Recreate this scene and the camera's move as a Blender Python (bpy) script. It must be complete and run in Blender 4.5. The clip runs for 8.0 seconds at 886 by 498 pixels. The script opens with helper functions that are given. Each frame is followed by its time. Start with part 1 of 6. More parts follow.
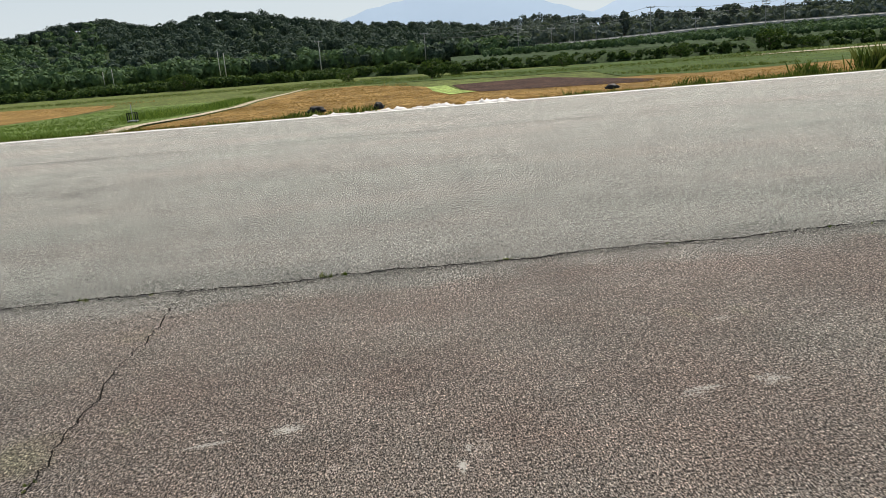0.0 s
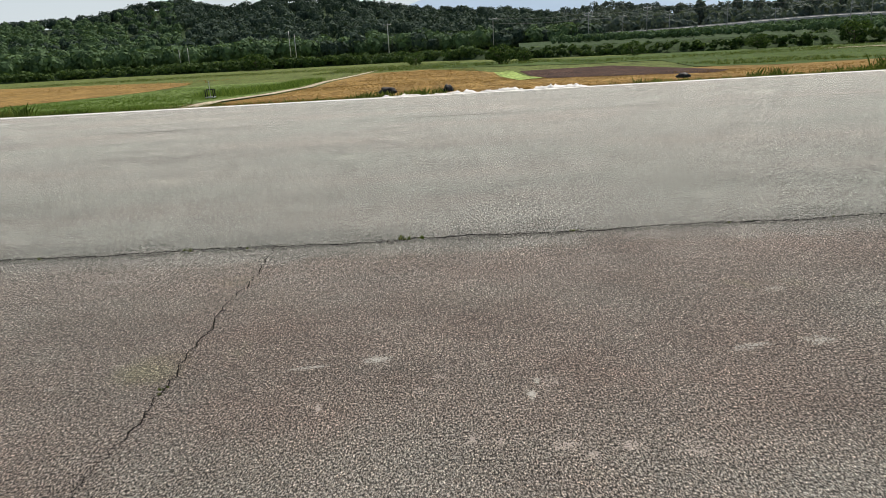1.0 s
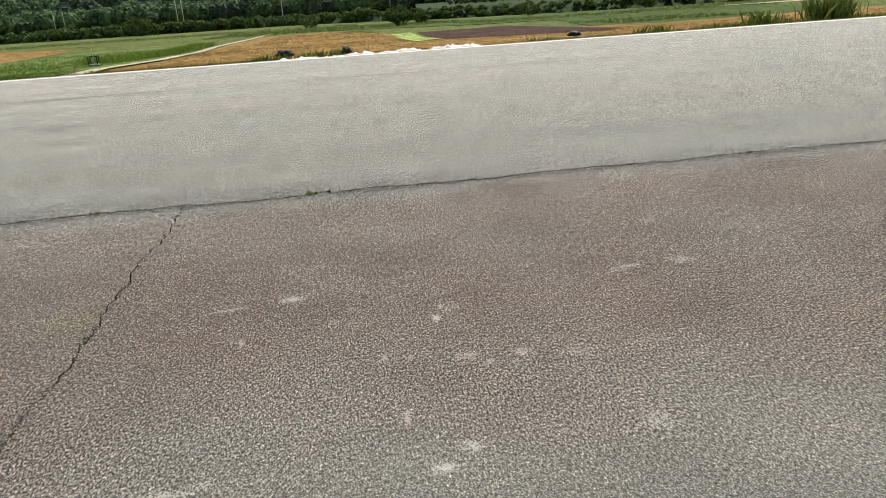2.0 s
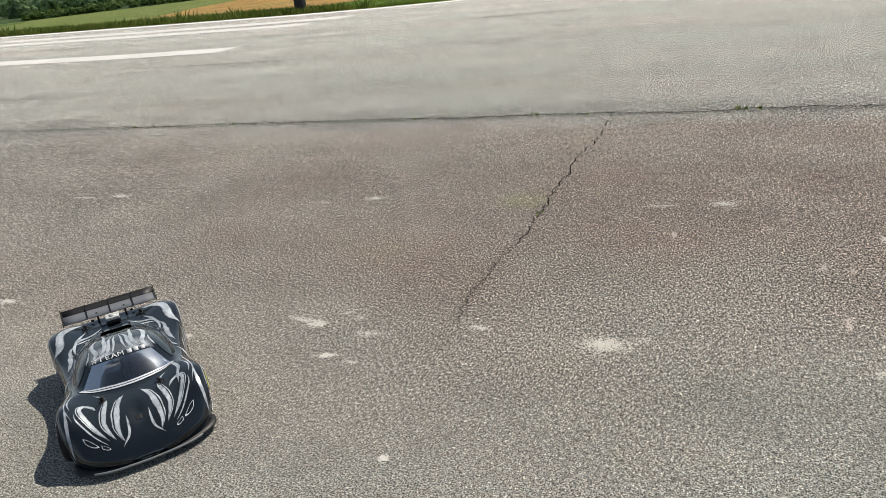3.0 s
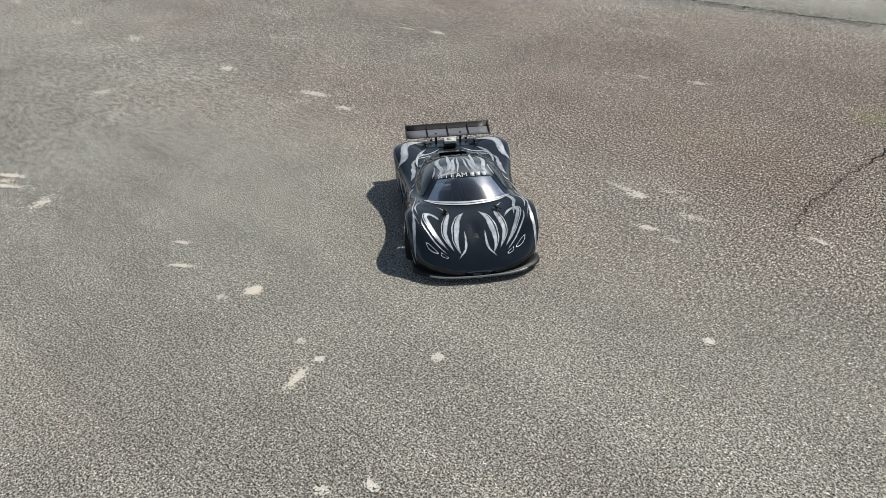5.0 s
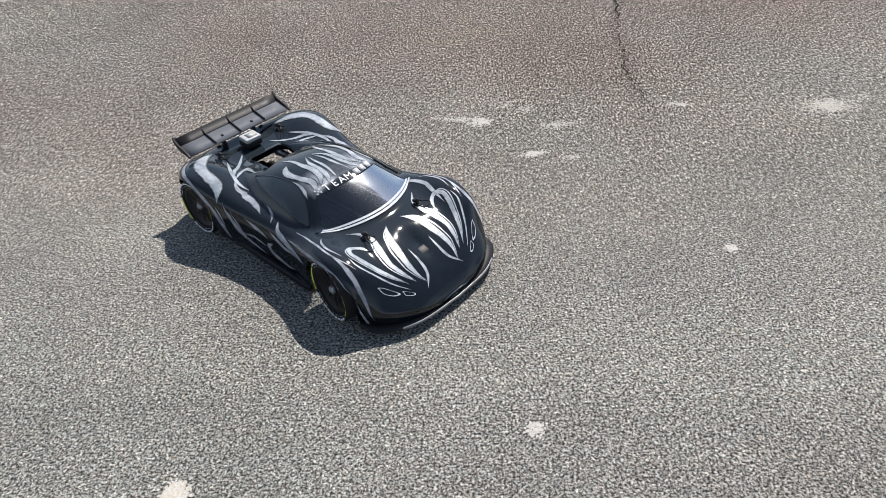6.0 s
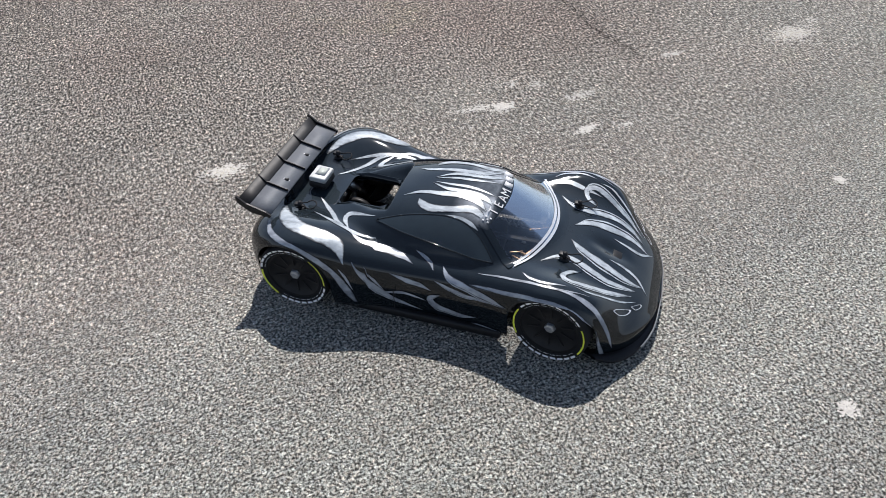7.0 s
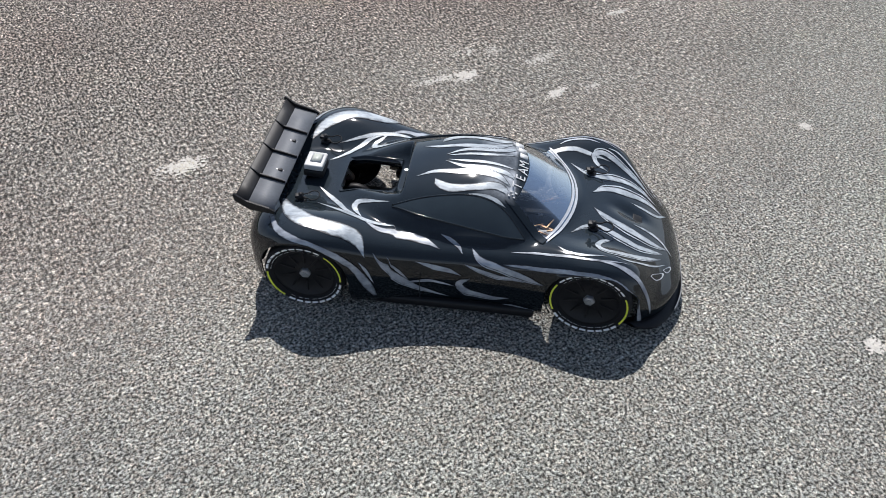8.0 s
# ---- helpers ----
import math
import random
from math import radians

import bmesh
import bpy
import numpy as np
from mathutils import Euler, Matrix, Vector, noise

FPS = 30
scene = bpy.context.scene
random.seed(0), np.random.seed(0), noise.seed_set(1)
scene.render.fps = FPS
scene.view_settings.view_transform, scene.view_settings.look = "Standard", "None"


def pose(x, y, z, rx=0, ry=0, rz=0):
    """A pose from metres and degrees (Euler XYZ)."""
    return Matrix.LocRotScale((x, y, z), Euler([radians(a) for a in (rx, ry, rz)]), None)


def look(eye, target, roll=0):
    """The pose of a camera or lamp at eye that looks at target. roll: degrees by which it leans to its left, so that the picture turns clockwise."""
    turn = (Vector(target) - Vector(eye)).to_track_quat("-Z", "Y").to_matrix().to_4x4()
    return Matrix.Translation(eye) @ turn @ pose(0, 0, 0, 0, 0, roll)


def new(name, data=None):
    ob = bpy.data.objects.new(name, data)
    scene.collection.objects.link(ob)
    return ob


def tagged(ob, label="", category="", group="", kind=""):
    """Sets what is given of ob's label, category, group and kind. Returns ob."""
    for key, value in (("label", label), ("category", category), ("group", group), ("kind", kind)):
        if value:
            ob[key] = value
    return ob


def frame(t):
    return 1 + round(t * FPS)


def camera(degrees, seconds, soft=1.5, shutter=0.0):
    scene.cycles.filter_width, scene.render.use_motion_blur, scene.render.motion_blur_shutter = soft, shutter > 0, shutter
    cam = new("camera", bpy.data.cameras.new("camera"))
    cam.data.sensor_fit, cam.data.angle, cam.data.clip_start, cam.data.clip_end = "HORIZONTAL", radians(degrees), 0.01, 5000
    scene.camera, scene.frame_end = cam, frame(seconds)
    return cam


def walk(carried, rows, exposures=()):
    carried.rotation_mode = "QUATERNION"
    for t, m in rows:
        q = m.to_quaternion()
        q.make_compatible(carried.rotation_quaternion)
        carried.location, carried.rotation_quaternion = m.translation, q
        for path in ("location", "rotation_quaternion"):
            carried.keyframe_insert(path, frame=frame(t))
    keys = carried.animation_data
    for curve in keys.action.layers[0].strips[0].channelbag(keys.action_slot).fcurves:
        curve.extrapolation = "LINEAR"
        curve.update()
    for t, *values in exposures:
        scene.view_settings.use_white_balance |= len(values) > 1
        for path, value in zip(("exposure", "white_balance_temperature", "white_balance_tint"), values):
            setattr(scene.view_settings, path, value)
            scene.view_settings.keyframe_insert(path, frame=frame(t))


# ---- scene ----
cam = camera(63.0, 8.0, soft=0.8)
PATH = [
    (0, (-0.095, -0.127, 0.834), (0.050, 1.792, 0.291), -4.4),
    (0.5, (-0.171, -0.235, 0.835), (-0.191, 1.690, 0.292), -3.6),
    (1, (-0.164, -0.353, 0.821), (-0.183, 1.564, 0.252), -3.2),
    (1.2, (-0.154, -0.392, 0.817), (-0.109, 1.518, 0.226), -3.5),
    (2.3, (-0.194, -0.601, 0.813), (0.040, 1.248, 0.087), -3.43),
    (2.5, (-0.235, -0.638, 0.811), (-0.301, 1.213, 0.055), -4.40),
    (3, (-0.307, -0.743, 0.799), (-1.080, 0.933, 0.030), -7.4),
    (3.5, (-0.389, -0.817, 0.814), (-1.491, 0.691, 0.098), -6.7),
    (4, (-0.486, -0.866, 0.804), (-1.736, 0.516, 0.078), -3.4),
    (4.5, (-0.523, -0.882, 0.781), (-1.836, 0.368, -0.064), -1.7),
    (5, (-0.502, -0.879, 0.761), (-1.719, 0.349, -0.244), -2.0),
    (5.2, (-0.505, -0.889, 0.748), (-1.628, 0.373, -0.323), -2.3),
    (6.3, (-1.4998, -0.668, 0.698), (-1.3108, 0.857, -0.582), -3.7),
    (6.5, (-1.5858, -0.615, 0.692), (-1.2738, 0.881, -0.598), -3.1),
    (7, (-1.7658, -0.504, 0.675), (-1.2338, 0.9, -0.645), -1.7),
    (7.5, (-1.8568, -0.429, 0.656), (-1.1668, 0.875, -0.694), -0.1),
    (8, (-1.8948, -0.386, 0.651), (-1.0968, 0.822, -0.728), 1.3),
]
walk(cam, [(t, look(eye, target, roll)) for t, eye, target, roll in PATH],
     exposures=[(0.0, 0.15, 6550, 10), (1.2, 0.10, 6550, 10), (2.3, 0.38, 6550, 10), (3.5, 0.44, 6550, 10), (5.0, 0.36, 6450, 10), (6.3, 0.54, 6080, 14), (8.0, 0.49, 6030, 13)])

# ---- light: clear hazy sky, sun high over the hills ----
SUN_AZ, SUN_EL = 27.0, 54.5
world = bpy.data.worlds.new("sky")
scene.world = world
world.use_nodes = True
wn = world.node_tree.nodes
sky = wn.new("ShaderNodeTexSky")
sky.sky_type = "NISHITA"
sky.sun_disc = False
sky.sun_elevation, sky.sun_rotation = radians(SUN_EL), radians(SUN_AZ)
sky.dust_density = 0.5
sky.air_density = 1.0
sky.ozone_density = 2.0
wn["Background"].inputs["Strength"].default_value = 0.066
haze = wn.new("ShaderNodeMix")
haze.data_type = "RGBA"
up = wn.new("ShaderNodeSeparateXYZ")
world.node_tree.links.new(wn.new("ShaderNodeTexCoord").outputs["Generated"], up.inputs[0])
thick = wn.new("ShaderNodeMapRange")
thick.inputs["From Max"].default_value, thick.inputs["To Min"].default_value, thick.inputs["To Max"].default_value = 0.42, 0.93, 0.12
world.node_tree.links.new(up.outputs[2], thick.inputs["Value"])
world.node_tree.links.new(thick.outputs[0], haze.inputs["Factor"])
haze.inputs["B"].default_value = (9.7, 10.75, 11.55, 1)
world.node_tree.links.new(sky.outputs[0], haze.inputs["A"])
world.node_tree.links.new(haze.outputs["Result"], wn["Background"].inputs["Color"])
sun = new("sun", bpy.data.lights.new("sun", "SUN"))
sun.data.energy, sun.data.angle, sun.data.color = 5.0, radians(0.53), (1.0, 0.93, 0.82)
SUN_DIR = Vector((math.sin(radians(SUN_AZ)) * math.cos(radians(SUN_EL)), math.cos(radians(SUN_AZ)) * math.cos(radians(SUN_EL)), math.sin(radians(SUN_EL))))
sun.matrix_world = look(SUN_DIR * 50, (0, 0, 0))


# ---- materials ----
class Mat:
    """A small builder for node materials."""

    def __init__(self, name):
        self.m = bpy.data.materials.new(name)
        self.m.use_nodes = True
        self.t = self.m.node_tree
        self.b = self.t.nodes["Principled BSDF"]
        self.co = self.n("ShaderNodeTexCoord").outputs["Object"]

    def n(self, kind, feature="", operation="", data_type="", blend_type=""):
        node = self.t.nodes.new(kind)
        if feature:
            node.feature = feature
        if operation:
            node.operation = operation
        if data_type:
            node.data_type = data_type
        if blend_type:
            node.blend_type = blend_type
        return node

    def to(self, a, b):
        self.t.links.new(a, b)
        return self

    def noise(self, scale, detail=4.0, rough=0.55, co=None):
        node = self.n("ShaderNodeTexNoise")
        node.inputs["Scale"].default_value, node.inputs["Detail"].default_value, node.inputs["Roughness"].default_value = scale, detail, rough
        self.to(co or self.co, node.inputs["Vector"])
        return node.outputs["Fac"]

    def cells(self, scale, feature="F1", co=None, out="Distance"):
        node = self.n("ShaderNodeTexVoronoi", feature=feature)
        node.inputs["Scale"].default_value = scale
        self.to(co or self.co, node.inputs["Vector"])
        return node.outputs[out]

    def ramp(self, fac, stops):
        node = self.n("ShaderNodeValToRGB")
        el = node.color_ramp.elements
        while len(el) < len(stops):
            el.new(0.5)
        for e, (at, colour) in zip(el, stops):
            e.position = at
            e.color = (*colour, 1) if not isinstance(colour, (int, float)) else (colour, colour, colour, 1)
        self.to(fac, node.inputs[0])
        return node.outputs[0]

    def mix(self, fac, a, b, blend="MIX"):
        node = self.n("ShaderNodeMix", data_type="RGBA", blend_type=blend)
        for socket, value in ((node.inputs["Factor"], fac), (node.inputs["A"], a), (node.inputs["B"], b)):
            if isinstance(value, (int, float)):
                socket.default_value = value
            elif isinstance(value, tuple):
                socket.default_value = (*value, 1)
            else:
                self.to(value, socket)
        return node.outputs["Result"]

    def maths(self, op, a, b=0.0):
        node = self.n("ShaderNodeMath", operation=op)
        for socket, value in zip(node.inputs, (a, b)):
            if isinstance(value, (int, float)):
                socket.default_value = value
            else:
                self.to(value, socket)
        return node.outputs[0]

    def spread(self, co, sx, sy, sz):
        node = self.n("ShaderNodeMapping")
        node.inputs["Scale"].default_value = (sx, sy, sz)
        self.to(co, node.inputs["Vector"])
        return node.outputs[0]

    def bump(self, height, strength=0.4, distance=0.002):
        node = self.n("ShaderNodeBump")
        node.inputs["Strength"].default_value, node.inputs["Distance"].default_value = strength, distance
        self.to(height, node.inputs["Height"])
        self.to(node.outputs[0], self.b.inputs["Normal"])

    def end(self, colour=None, rough=None, metal=0.0, spec=0.5, coat=0.0):
        for key, value in (("Base Color", colour), ("Roughness", rough)):
            if value is None:
                continue
            if isinstance(value, tuple):
                self.b.inputs[key].default_value = (*value, 1)
            elif isinstance(value, (int, float)):
                self.b.inputs[key].default_value = value
            else:
                self.to(value, self.b.inputs[key])
        self.b.inputs["Metallic"].default_value = metal
        self.b.inputs["Specular IOR Level"].default_value = spec
        self.b.inputs["Coat Weight"].default_value = coat
        self.b.inputs["Coat Roughness"].default_value = 0.06
        return self.m


def plain(name, colour, rough=0.5, metal=0.0, scale=60.0, vary=0.15, coat=0.0, bump=0.0, spec=0.5):
    k = Mat(name)
    f = k.noise(scale, 5.0)
    dark = tuple(c * (1 - vary) for c in colour)
    lite = tuple(min(1.0, c * (1 + vary)) for c in colour)
    if bump:
        k.bump(f, bump, 0.003)
    return k.end(k.mix(f, dark, lite), k.maths("ADD", k.maths("MULTIPLY", f, 0.2), rough - 0.1), metal, spec, coat)


def asphalt_mat():
    k = Mat("asphalt")
    sep = k.n("ShaderNodeSeparateXYZ")
    k.to(k.co, sep.inputs[0])
    y, x = sep.outputs[1], sep.outputs[0]
    base = k.mix(k.noise(1.3, 5.0, 0.6), (0.335, 0.328, 0.296), (0.395, 0.386, 0.348))
    # older lane: reddish brown wear beside the joint, fading towards the middle
    big = k.noise(0.9, 5.0, 0.6)
    yy = k.maths("ADD", y, k.maths("MULTIPLY", k.maths("SUBTRACT", big, 0.5), 1.6))
    band = k.maths("MULTIPLY", k.ramp(k.maths("MULTIPLY", yy, 0.2), [(0.03, 0.0), (0.22, 1.0)]), k.maths("LESS_THAN", y, 2.575))
    left = k.ramp(k.maths("ADD", k.maths("MULTIPLY", x, 0.1), 1.0), [(0.45, 0.15), (0.9, 1.0)])
    blot = k.ramp(k.noise(2.2, 5.0, 0.6), [(0.36, 0.62), (0.62, 1.0)])
    fade = k.maths("MULTIPLY", k.ramp(k.maths("MULTIPLY", yy, 0.2), [(0.40, 0.0), (0.50, 1.0)]), k.ramp(k.maths("ADD", k.maths("MULTIPLY", x, 0.25), 0.5), [(0.0, 1.0), (0.35, 0.0)]))
    band = k.maths("MULTIPLY", band, k.maths("SUBTRACT", 1.0, k.maths("MULTIPLY", fade, 0.85)))
    beside = k.maths("ADD", y, k.maths("MULTIPLY", k.maths("SUBTRACT", k.noise(2.6, 4.0, 0.6), 0.5), 0.5))
    band = k.maths("MULTIPLY", band, k.maths("SUBTRACT", 1.0, k.ramp(k.maths("MULTIPLY", beside, 0.2), [(0.465, 0.0), (0.49, 0.85)])))
    red = k.maths("MULTIPLY", k.maths("MULTIPLY", band, blot), k.maths("MULTIPLY", left, 0.95))
    base = k.mix(red, base, k.mix(1.0, base, (0.76, 0.63, 0.60), "MULTIPLY"))
    # newer lane beyond the joint is paler
    paler = k.ramp(k.maths("MULTIPLY", y, 0.1), [(0.257, 0.0), (0.259, 0.30), (0.62, 0.27), (0.95, 0.22)])
    base = k.mix(paler, base, (0.44, 0.443, 0.412))
    # patches of greenish and reddish grey drawn out along the runway, broader and plainer to the left
    hue = k.ramp(k.noise(0.9, 4.0, 0.6, k.spread(k.co, 0.45, 1.3, 1.0)), [(0.34, (0.965, 1.0, 0.99)), (0.5, (1.0, 1.0, 1.0)), (0.66, (1.035, 0.99, 0.98))])
    base = k.mix(1.0, base, hue, "MULTIPLY")
    west = k.ramp(k.maths("MULTIPLY", x, -0.1), [(0.12, 0.0), (0.32, 1.0)])
    drift = k.ramp(k.noise(1.1, 5.0, 0.6, k.spread(k.co, 0.35, 2.0, 1.0)), [(0.36, 0.88), (0.5, 1.0), (0.66, 1.10)])
    base = k.mix(west, base, k.mix(1.0, base, drift, "MULTIPLY"))
    # long stains along the runway, broad pale and dark patches, faint wheel arcs
    streak = k.noise(1.0, 5.0, 0.6, k.spread(k.co, 0.12, 1.6, 1.0))
    base = k.mix(1.0, base, k.ramp(streak, [(0.34, 0.92), (0.5, 1.0), (0.74, 1.06)]), "MULTIPLY")
    base = k.mix(1.0, base, k.ramp(k.noise(3.4, 6.0, 0.62), [(0.30, 0.86), (0.5, 1.0), (0.72, 1.14)]), "MULTIPLY")
    turned = k.n("ShaderNodeMapping")
    turned.inputs["Rotation"].default_value = (0, 0, radians(48))
    turned.inputs["Scale"].default_value = (0.25, 4.5, 1.0)
    k.to(k.co, turned.inputs["Vector"])
    near = k.ramp(k.maths("ADD", k.maths("MULTIPLY", yy, 0.25), 0.5), [(0.45, 1.0), (0.7, 0.0)])
    arcs = k.maths("MULTIPLY", k.ramp(k.noise(1.0, 3.0, 0.5, turned.outputs[0]), [(0.44, 0.0), (0.62, 1.0)]), near)
    base = k.mix(arcs, base, k.mix(1.0, base, (1.19, 1.19, 1.18), "MULTIPLY"))
    # crumbled dark margin of the joint
    rim = k.maths("ABSOLUTE", k.maths("SUBTRACT", y, 2.56))
    rim = k.maths("ADD", rim, k.maths("MULTIPLY", k.maths("SUBTRACT", k.noise(16.0, 5.0, 0.7), 0.5), 0.12))
    base = k.mix(k.ramp(rim, [(0.0, 0.4), (0.05, 0.0)]), base, (0.085, 0.08, 0.07))
    wide = k.maths("ADD", k.maths("ABSOLUTE", k.maths("SUBTRACT", y, 2.58)), k.maths("MULTIPLY", k.maths("SUBTRACT", k.noise(1.6, 4.0, 0.6), 0.5), 0.9))
    base = k.mix(1.0, base, k.ramp(wide, [(0.0, 0.80), (0.30, 1.0)]), "MULTIPLY")
    base = k.mix(1.0, base, k.ramp(k.maths("MULTIPLY", yy, 0.25), [(0.02, 0.91), (0.12, 0.96), (0.26, 0.93), (0.42, 0.92), (0.52, 1.0)]), "MULTIPLY")
    # thin moss in a few patches
    moss = k.maths("MULTIPLY", k.ramp(k.noise(1.7, 6.0, 0.7), [(0.60, 0.0), (0.74, 0.3)]), k.maths("LESS_THAN", y, 2.5))
    spot = k.n("ShaderNodeVectorMath", operation="DISTANCE")
    spot.inputs[1].default_value = (-0.99, 1.42, 0.0)
    k.to(k.co, spot.inputs[0])
    spot = k.maths("ADD", spot.outputs["Value"], k.maths("MULTIPLY", k.maths("SUBTRACT", k.noise(9.0, 5.0, 0.7), 0.5), 0.22))
    moss = k.maths("MAXIMUM", moss, k.ramp(spot, [(0.02, 0.3), (0.12, 0.0)]))
    base = k.mix(moss, base, (0.27, 0.28, 0.12))
    # aggregate: pale broken stones of a few millimetres, with dark open crevices between them
    wob = k.n("ShaderNodeTexNoise")
    wob.inputs["Scale"].default_value = 260.0
    k.to(k.co, wob.inputs["Vector"])
    small = k.n("ShaderNodeVectorMath", operation="SCALE")
    small.inputs["Scale"].default_value = 0.0055
    k.to(wob.outputs["Color"], small.inputs[0])
    warp = k.n("ShaderNodeVectorMath", operation="ADD")
    k.to(k.co, warp.inputs[0])
    k.to(small.outputs[0], warp.inputs[1])
    co = warp.outputs[0]
    grey = k.n("ShaderNodeSeparateColor")
    k.to(k.cells(330.0, co=co, out="Color"), grey.inputs[0])
    stone = k.ramp(grey.outputs[0], [(0.0, 0.62), (0.25, 0.90), (0.75, 1.06), (1.0, 1.40)])
    tint = k.ramp(grey.outputs[1], [(0.0, (0.93, 0.97, 1.0)), (0.6, (1.0, 1.0, 0.98)), (1.0, (1.0, 0.92, 0.87))])
    grain = k.mix(1.0, stone, tint, "MULTIPLY")
    grit = k.noise(350.0, 3.0, 0.65)
    grain = k.mix(1.0, grain, k.ramp(k.noise(150.0, 2.0, 0.6), [(0.34, 0.72), (0.5, 1.0), (0.66, 1.16)]), "MULTIPLY")
    # crevices are wider where the surface has lost more of its binder
    loose = k.ramp(k.maths("ADD", k.maths("MULTIPLY", yy, 0.25), 0.25), [(0.30, 0.2), (0.55, 1.0)])
    pit = k.ramp(grit, [(0.37, 1.0), (0.49, 0.0)])
    deep = k.maths("MULTIPLY", k.ramp(k.noise(150.0, 3.0, 0.7), [(0.37, 1.0), (0.45, 0.0)]), loose)
    torn = k.maths("MULTIPLY", k.ramp(k.noise(62.0, 3.0, 0.75), [(0.35, 1.0), (0.42, 0.0)]), k.ramp(k.maths("MULTIPLY", y, 0.1), [(0.02, 0.0), (0.12, 0.55), (0.26, 0.75), (0.5, 0.6), (0.8, 0.0)]))
    hole = k.maths("MAXIMUM", torn, k.maths("MAXIMUM", k.maths("MULTIPLY", pit, 0.90), k.maths("MULTIPLY", deep, 0.8)))
    # the newer lane is worn smoother the farther out it lies
    worn = k.ramp(k.maths("MULTIPLY", y, 0.1), [(0.24, 0.0), (0.30, 0.05), (0.5, 0.3), (0.85, 0.8)])
    hole = k.maths("MULTIPLY", hole, k.maths("SUBTRACT", 1.0, worn))
    grain = k.mix(hole, grain, (0.10, 0.097, 0.09))
    # uneven clusters of pale and dark stone, coarser in the open surface towards and beyond the joint
    rough0 = k.ramp(k.noise(310.0, 1.0, 0.6), [(0.30, 0.10), (0.42, 0.52), (0.50, 1.06), (0.58, 1.42), (0.68, 1.85)])
    grain = k.mix(k.ramp(k.maths("ADD", k.maths("MULTIPLY", yy, 0.25), 0.25), [(0.26, 0.95), (0.47, 0.0)]), grain, k.mix(1.0, grain, rough0, "MULTIPLY"))
    rough1 = k.ramp(k.noise(275.0, 1.0, 0.6, k.spread(k.co, 1.0, 0.5, 1.0)), [(0.30, 0.03), (0.42, 0.36), (0.50, 1.08), (0.58, 1.6), (0.68, 2.6)])
    grain = k.mix(k.ramp(k.maths("ADD", k.maths("MULTIPLY", yy, 0.25), 0.25), [(0.26, 0.0), (0.47, 1.0)]), grain, k.mix(1.0, grain, rough1, "MULTIPLY"))
    clots = k.ramp(k.noise(160.0, 1.5, 0.6, k.spread(k.co, 1.0, 0.5, 1.0)), [(0.30, 0.42), (0.42, 0.76), (0.50, 1.04), (0.60, 1.26), (0.70, 1.6)])
    grain = k.mix(k.ramp(k.maths("ADD", k.maths("MULTIPLY", y, 0.25), 0.25), [(0.26, 0.25), (0.45, 1.0)]), grain, k.mix(1.0, grain, clots, "MULTIPLY"))
    rough2 = k.ramp(k.noise(110.0, 1.0, 0.6, k.spread(k.co, 1.0, 0.26, 1.0)), [(0.30, 0.1), (0.42, 0.62), (0.50, 1.05), (0.60, 1.3), (0.70, 1.7)])
    grain = k.mix(k.ramp(k.maths("MULTIPLY", y, 0.1), [(0.07, 0.0), (0.15, 0.55), (0.45, 0.75), (0.75, 0.12)]), grain, k.mix(1.0, grain, rough2, "MULTIPLY"))
    rough3 = k.ramp(k.noise(100.0, 1.0, 0.6, k.spread(k.co, 0.30, 0.7, 1.0)), [(0.30, 0.1), (0.42, 0.6), (0.50, 1.05), (0.60, 1.32), (0.70, 1.75)])
    grain = k.mix(k.maths("MULTIPLY", k.ramp(k.maths("MULTIPLY", x, -0.1), [(0.17, 0.0), (0.30, 0.45), (0.5, 0.35), (0.8, 0.15)]), k.maths("LESS_THAN", y, 2.575)), grain, k.mix(1.0, grain, rough3, "MULTIPLY"))
    base = k.mix(1.0, base, grain, "MULTIPLY")
    base = k.mix(1.0, base, (0.85, 0.855, 0.86), "MULTIPLY")
    height = k.maths("SUBTRACT", k.maths("ADD", k.maths("MULTIPLY", grey.outputs[2], 0.5), k.maths("MULTIPLY", grit, 1.6)), k.maths("MULTIPLY", hole, 0.7))
    k.bump(height, 1.0, 0.0022)
    return k.end(base, 0.88, 0.0, 0.25)


def soil_mat(name, a, b, c, scale=1.2, bump=0.5, fine=14.0, rows=0.0):
    k = Mat(name)
    f, g = k.noise(scale, 7.0, 0.65), k.noise(fine, 5.0, 0.7)
    col = k.mix(k.ramp(f, [(0.3, 0.0), (0.7, 1.0)]), a, b)
    col = k.mix(k.ramp(g, [(0.45, 0.0), (0.75, 0.8)]), col, c)
    if rows:
        # drifts and crop rows that run across the view
        drift = k.noise(2.2, 4.0, 0.65, k.spread(k.co, 1.0, 0.16, 1.0))
        col = k.mix(1.0, col, k.ramp(drift, [(0.32, 1 - rows), (0.5, 1.0), (0.68, 1 + rows)]), "MULTIPLY")
        speck = k.noise(11.0, 3.0, 0.75, k.spread(k.co, 1.0, 0.10, 1.0))
        col = k.mix(1.0, col, k.ramp(speck, [(0.34, 1 - rows * 1.1), (0.5, 1.0), (0.66, 1 + rows)]), "MULTIPLY")
    k.bump(g, bump, 0.06)
    return k.end(col, 0.95, 0.0, 0.1)


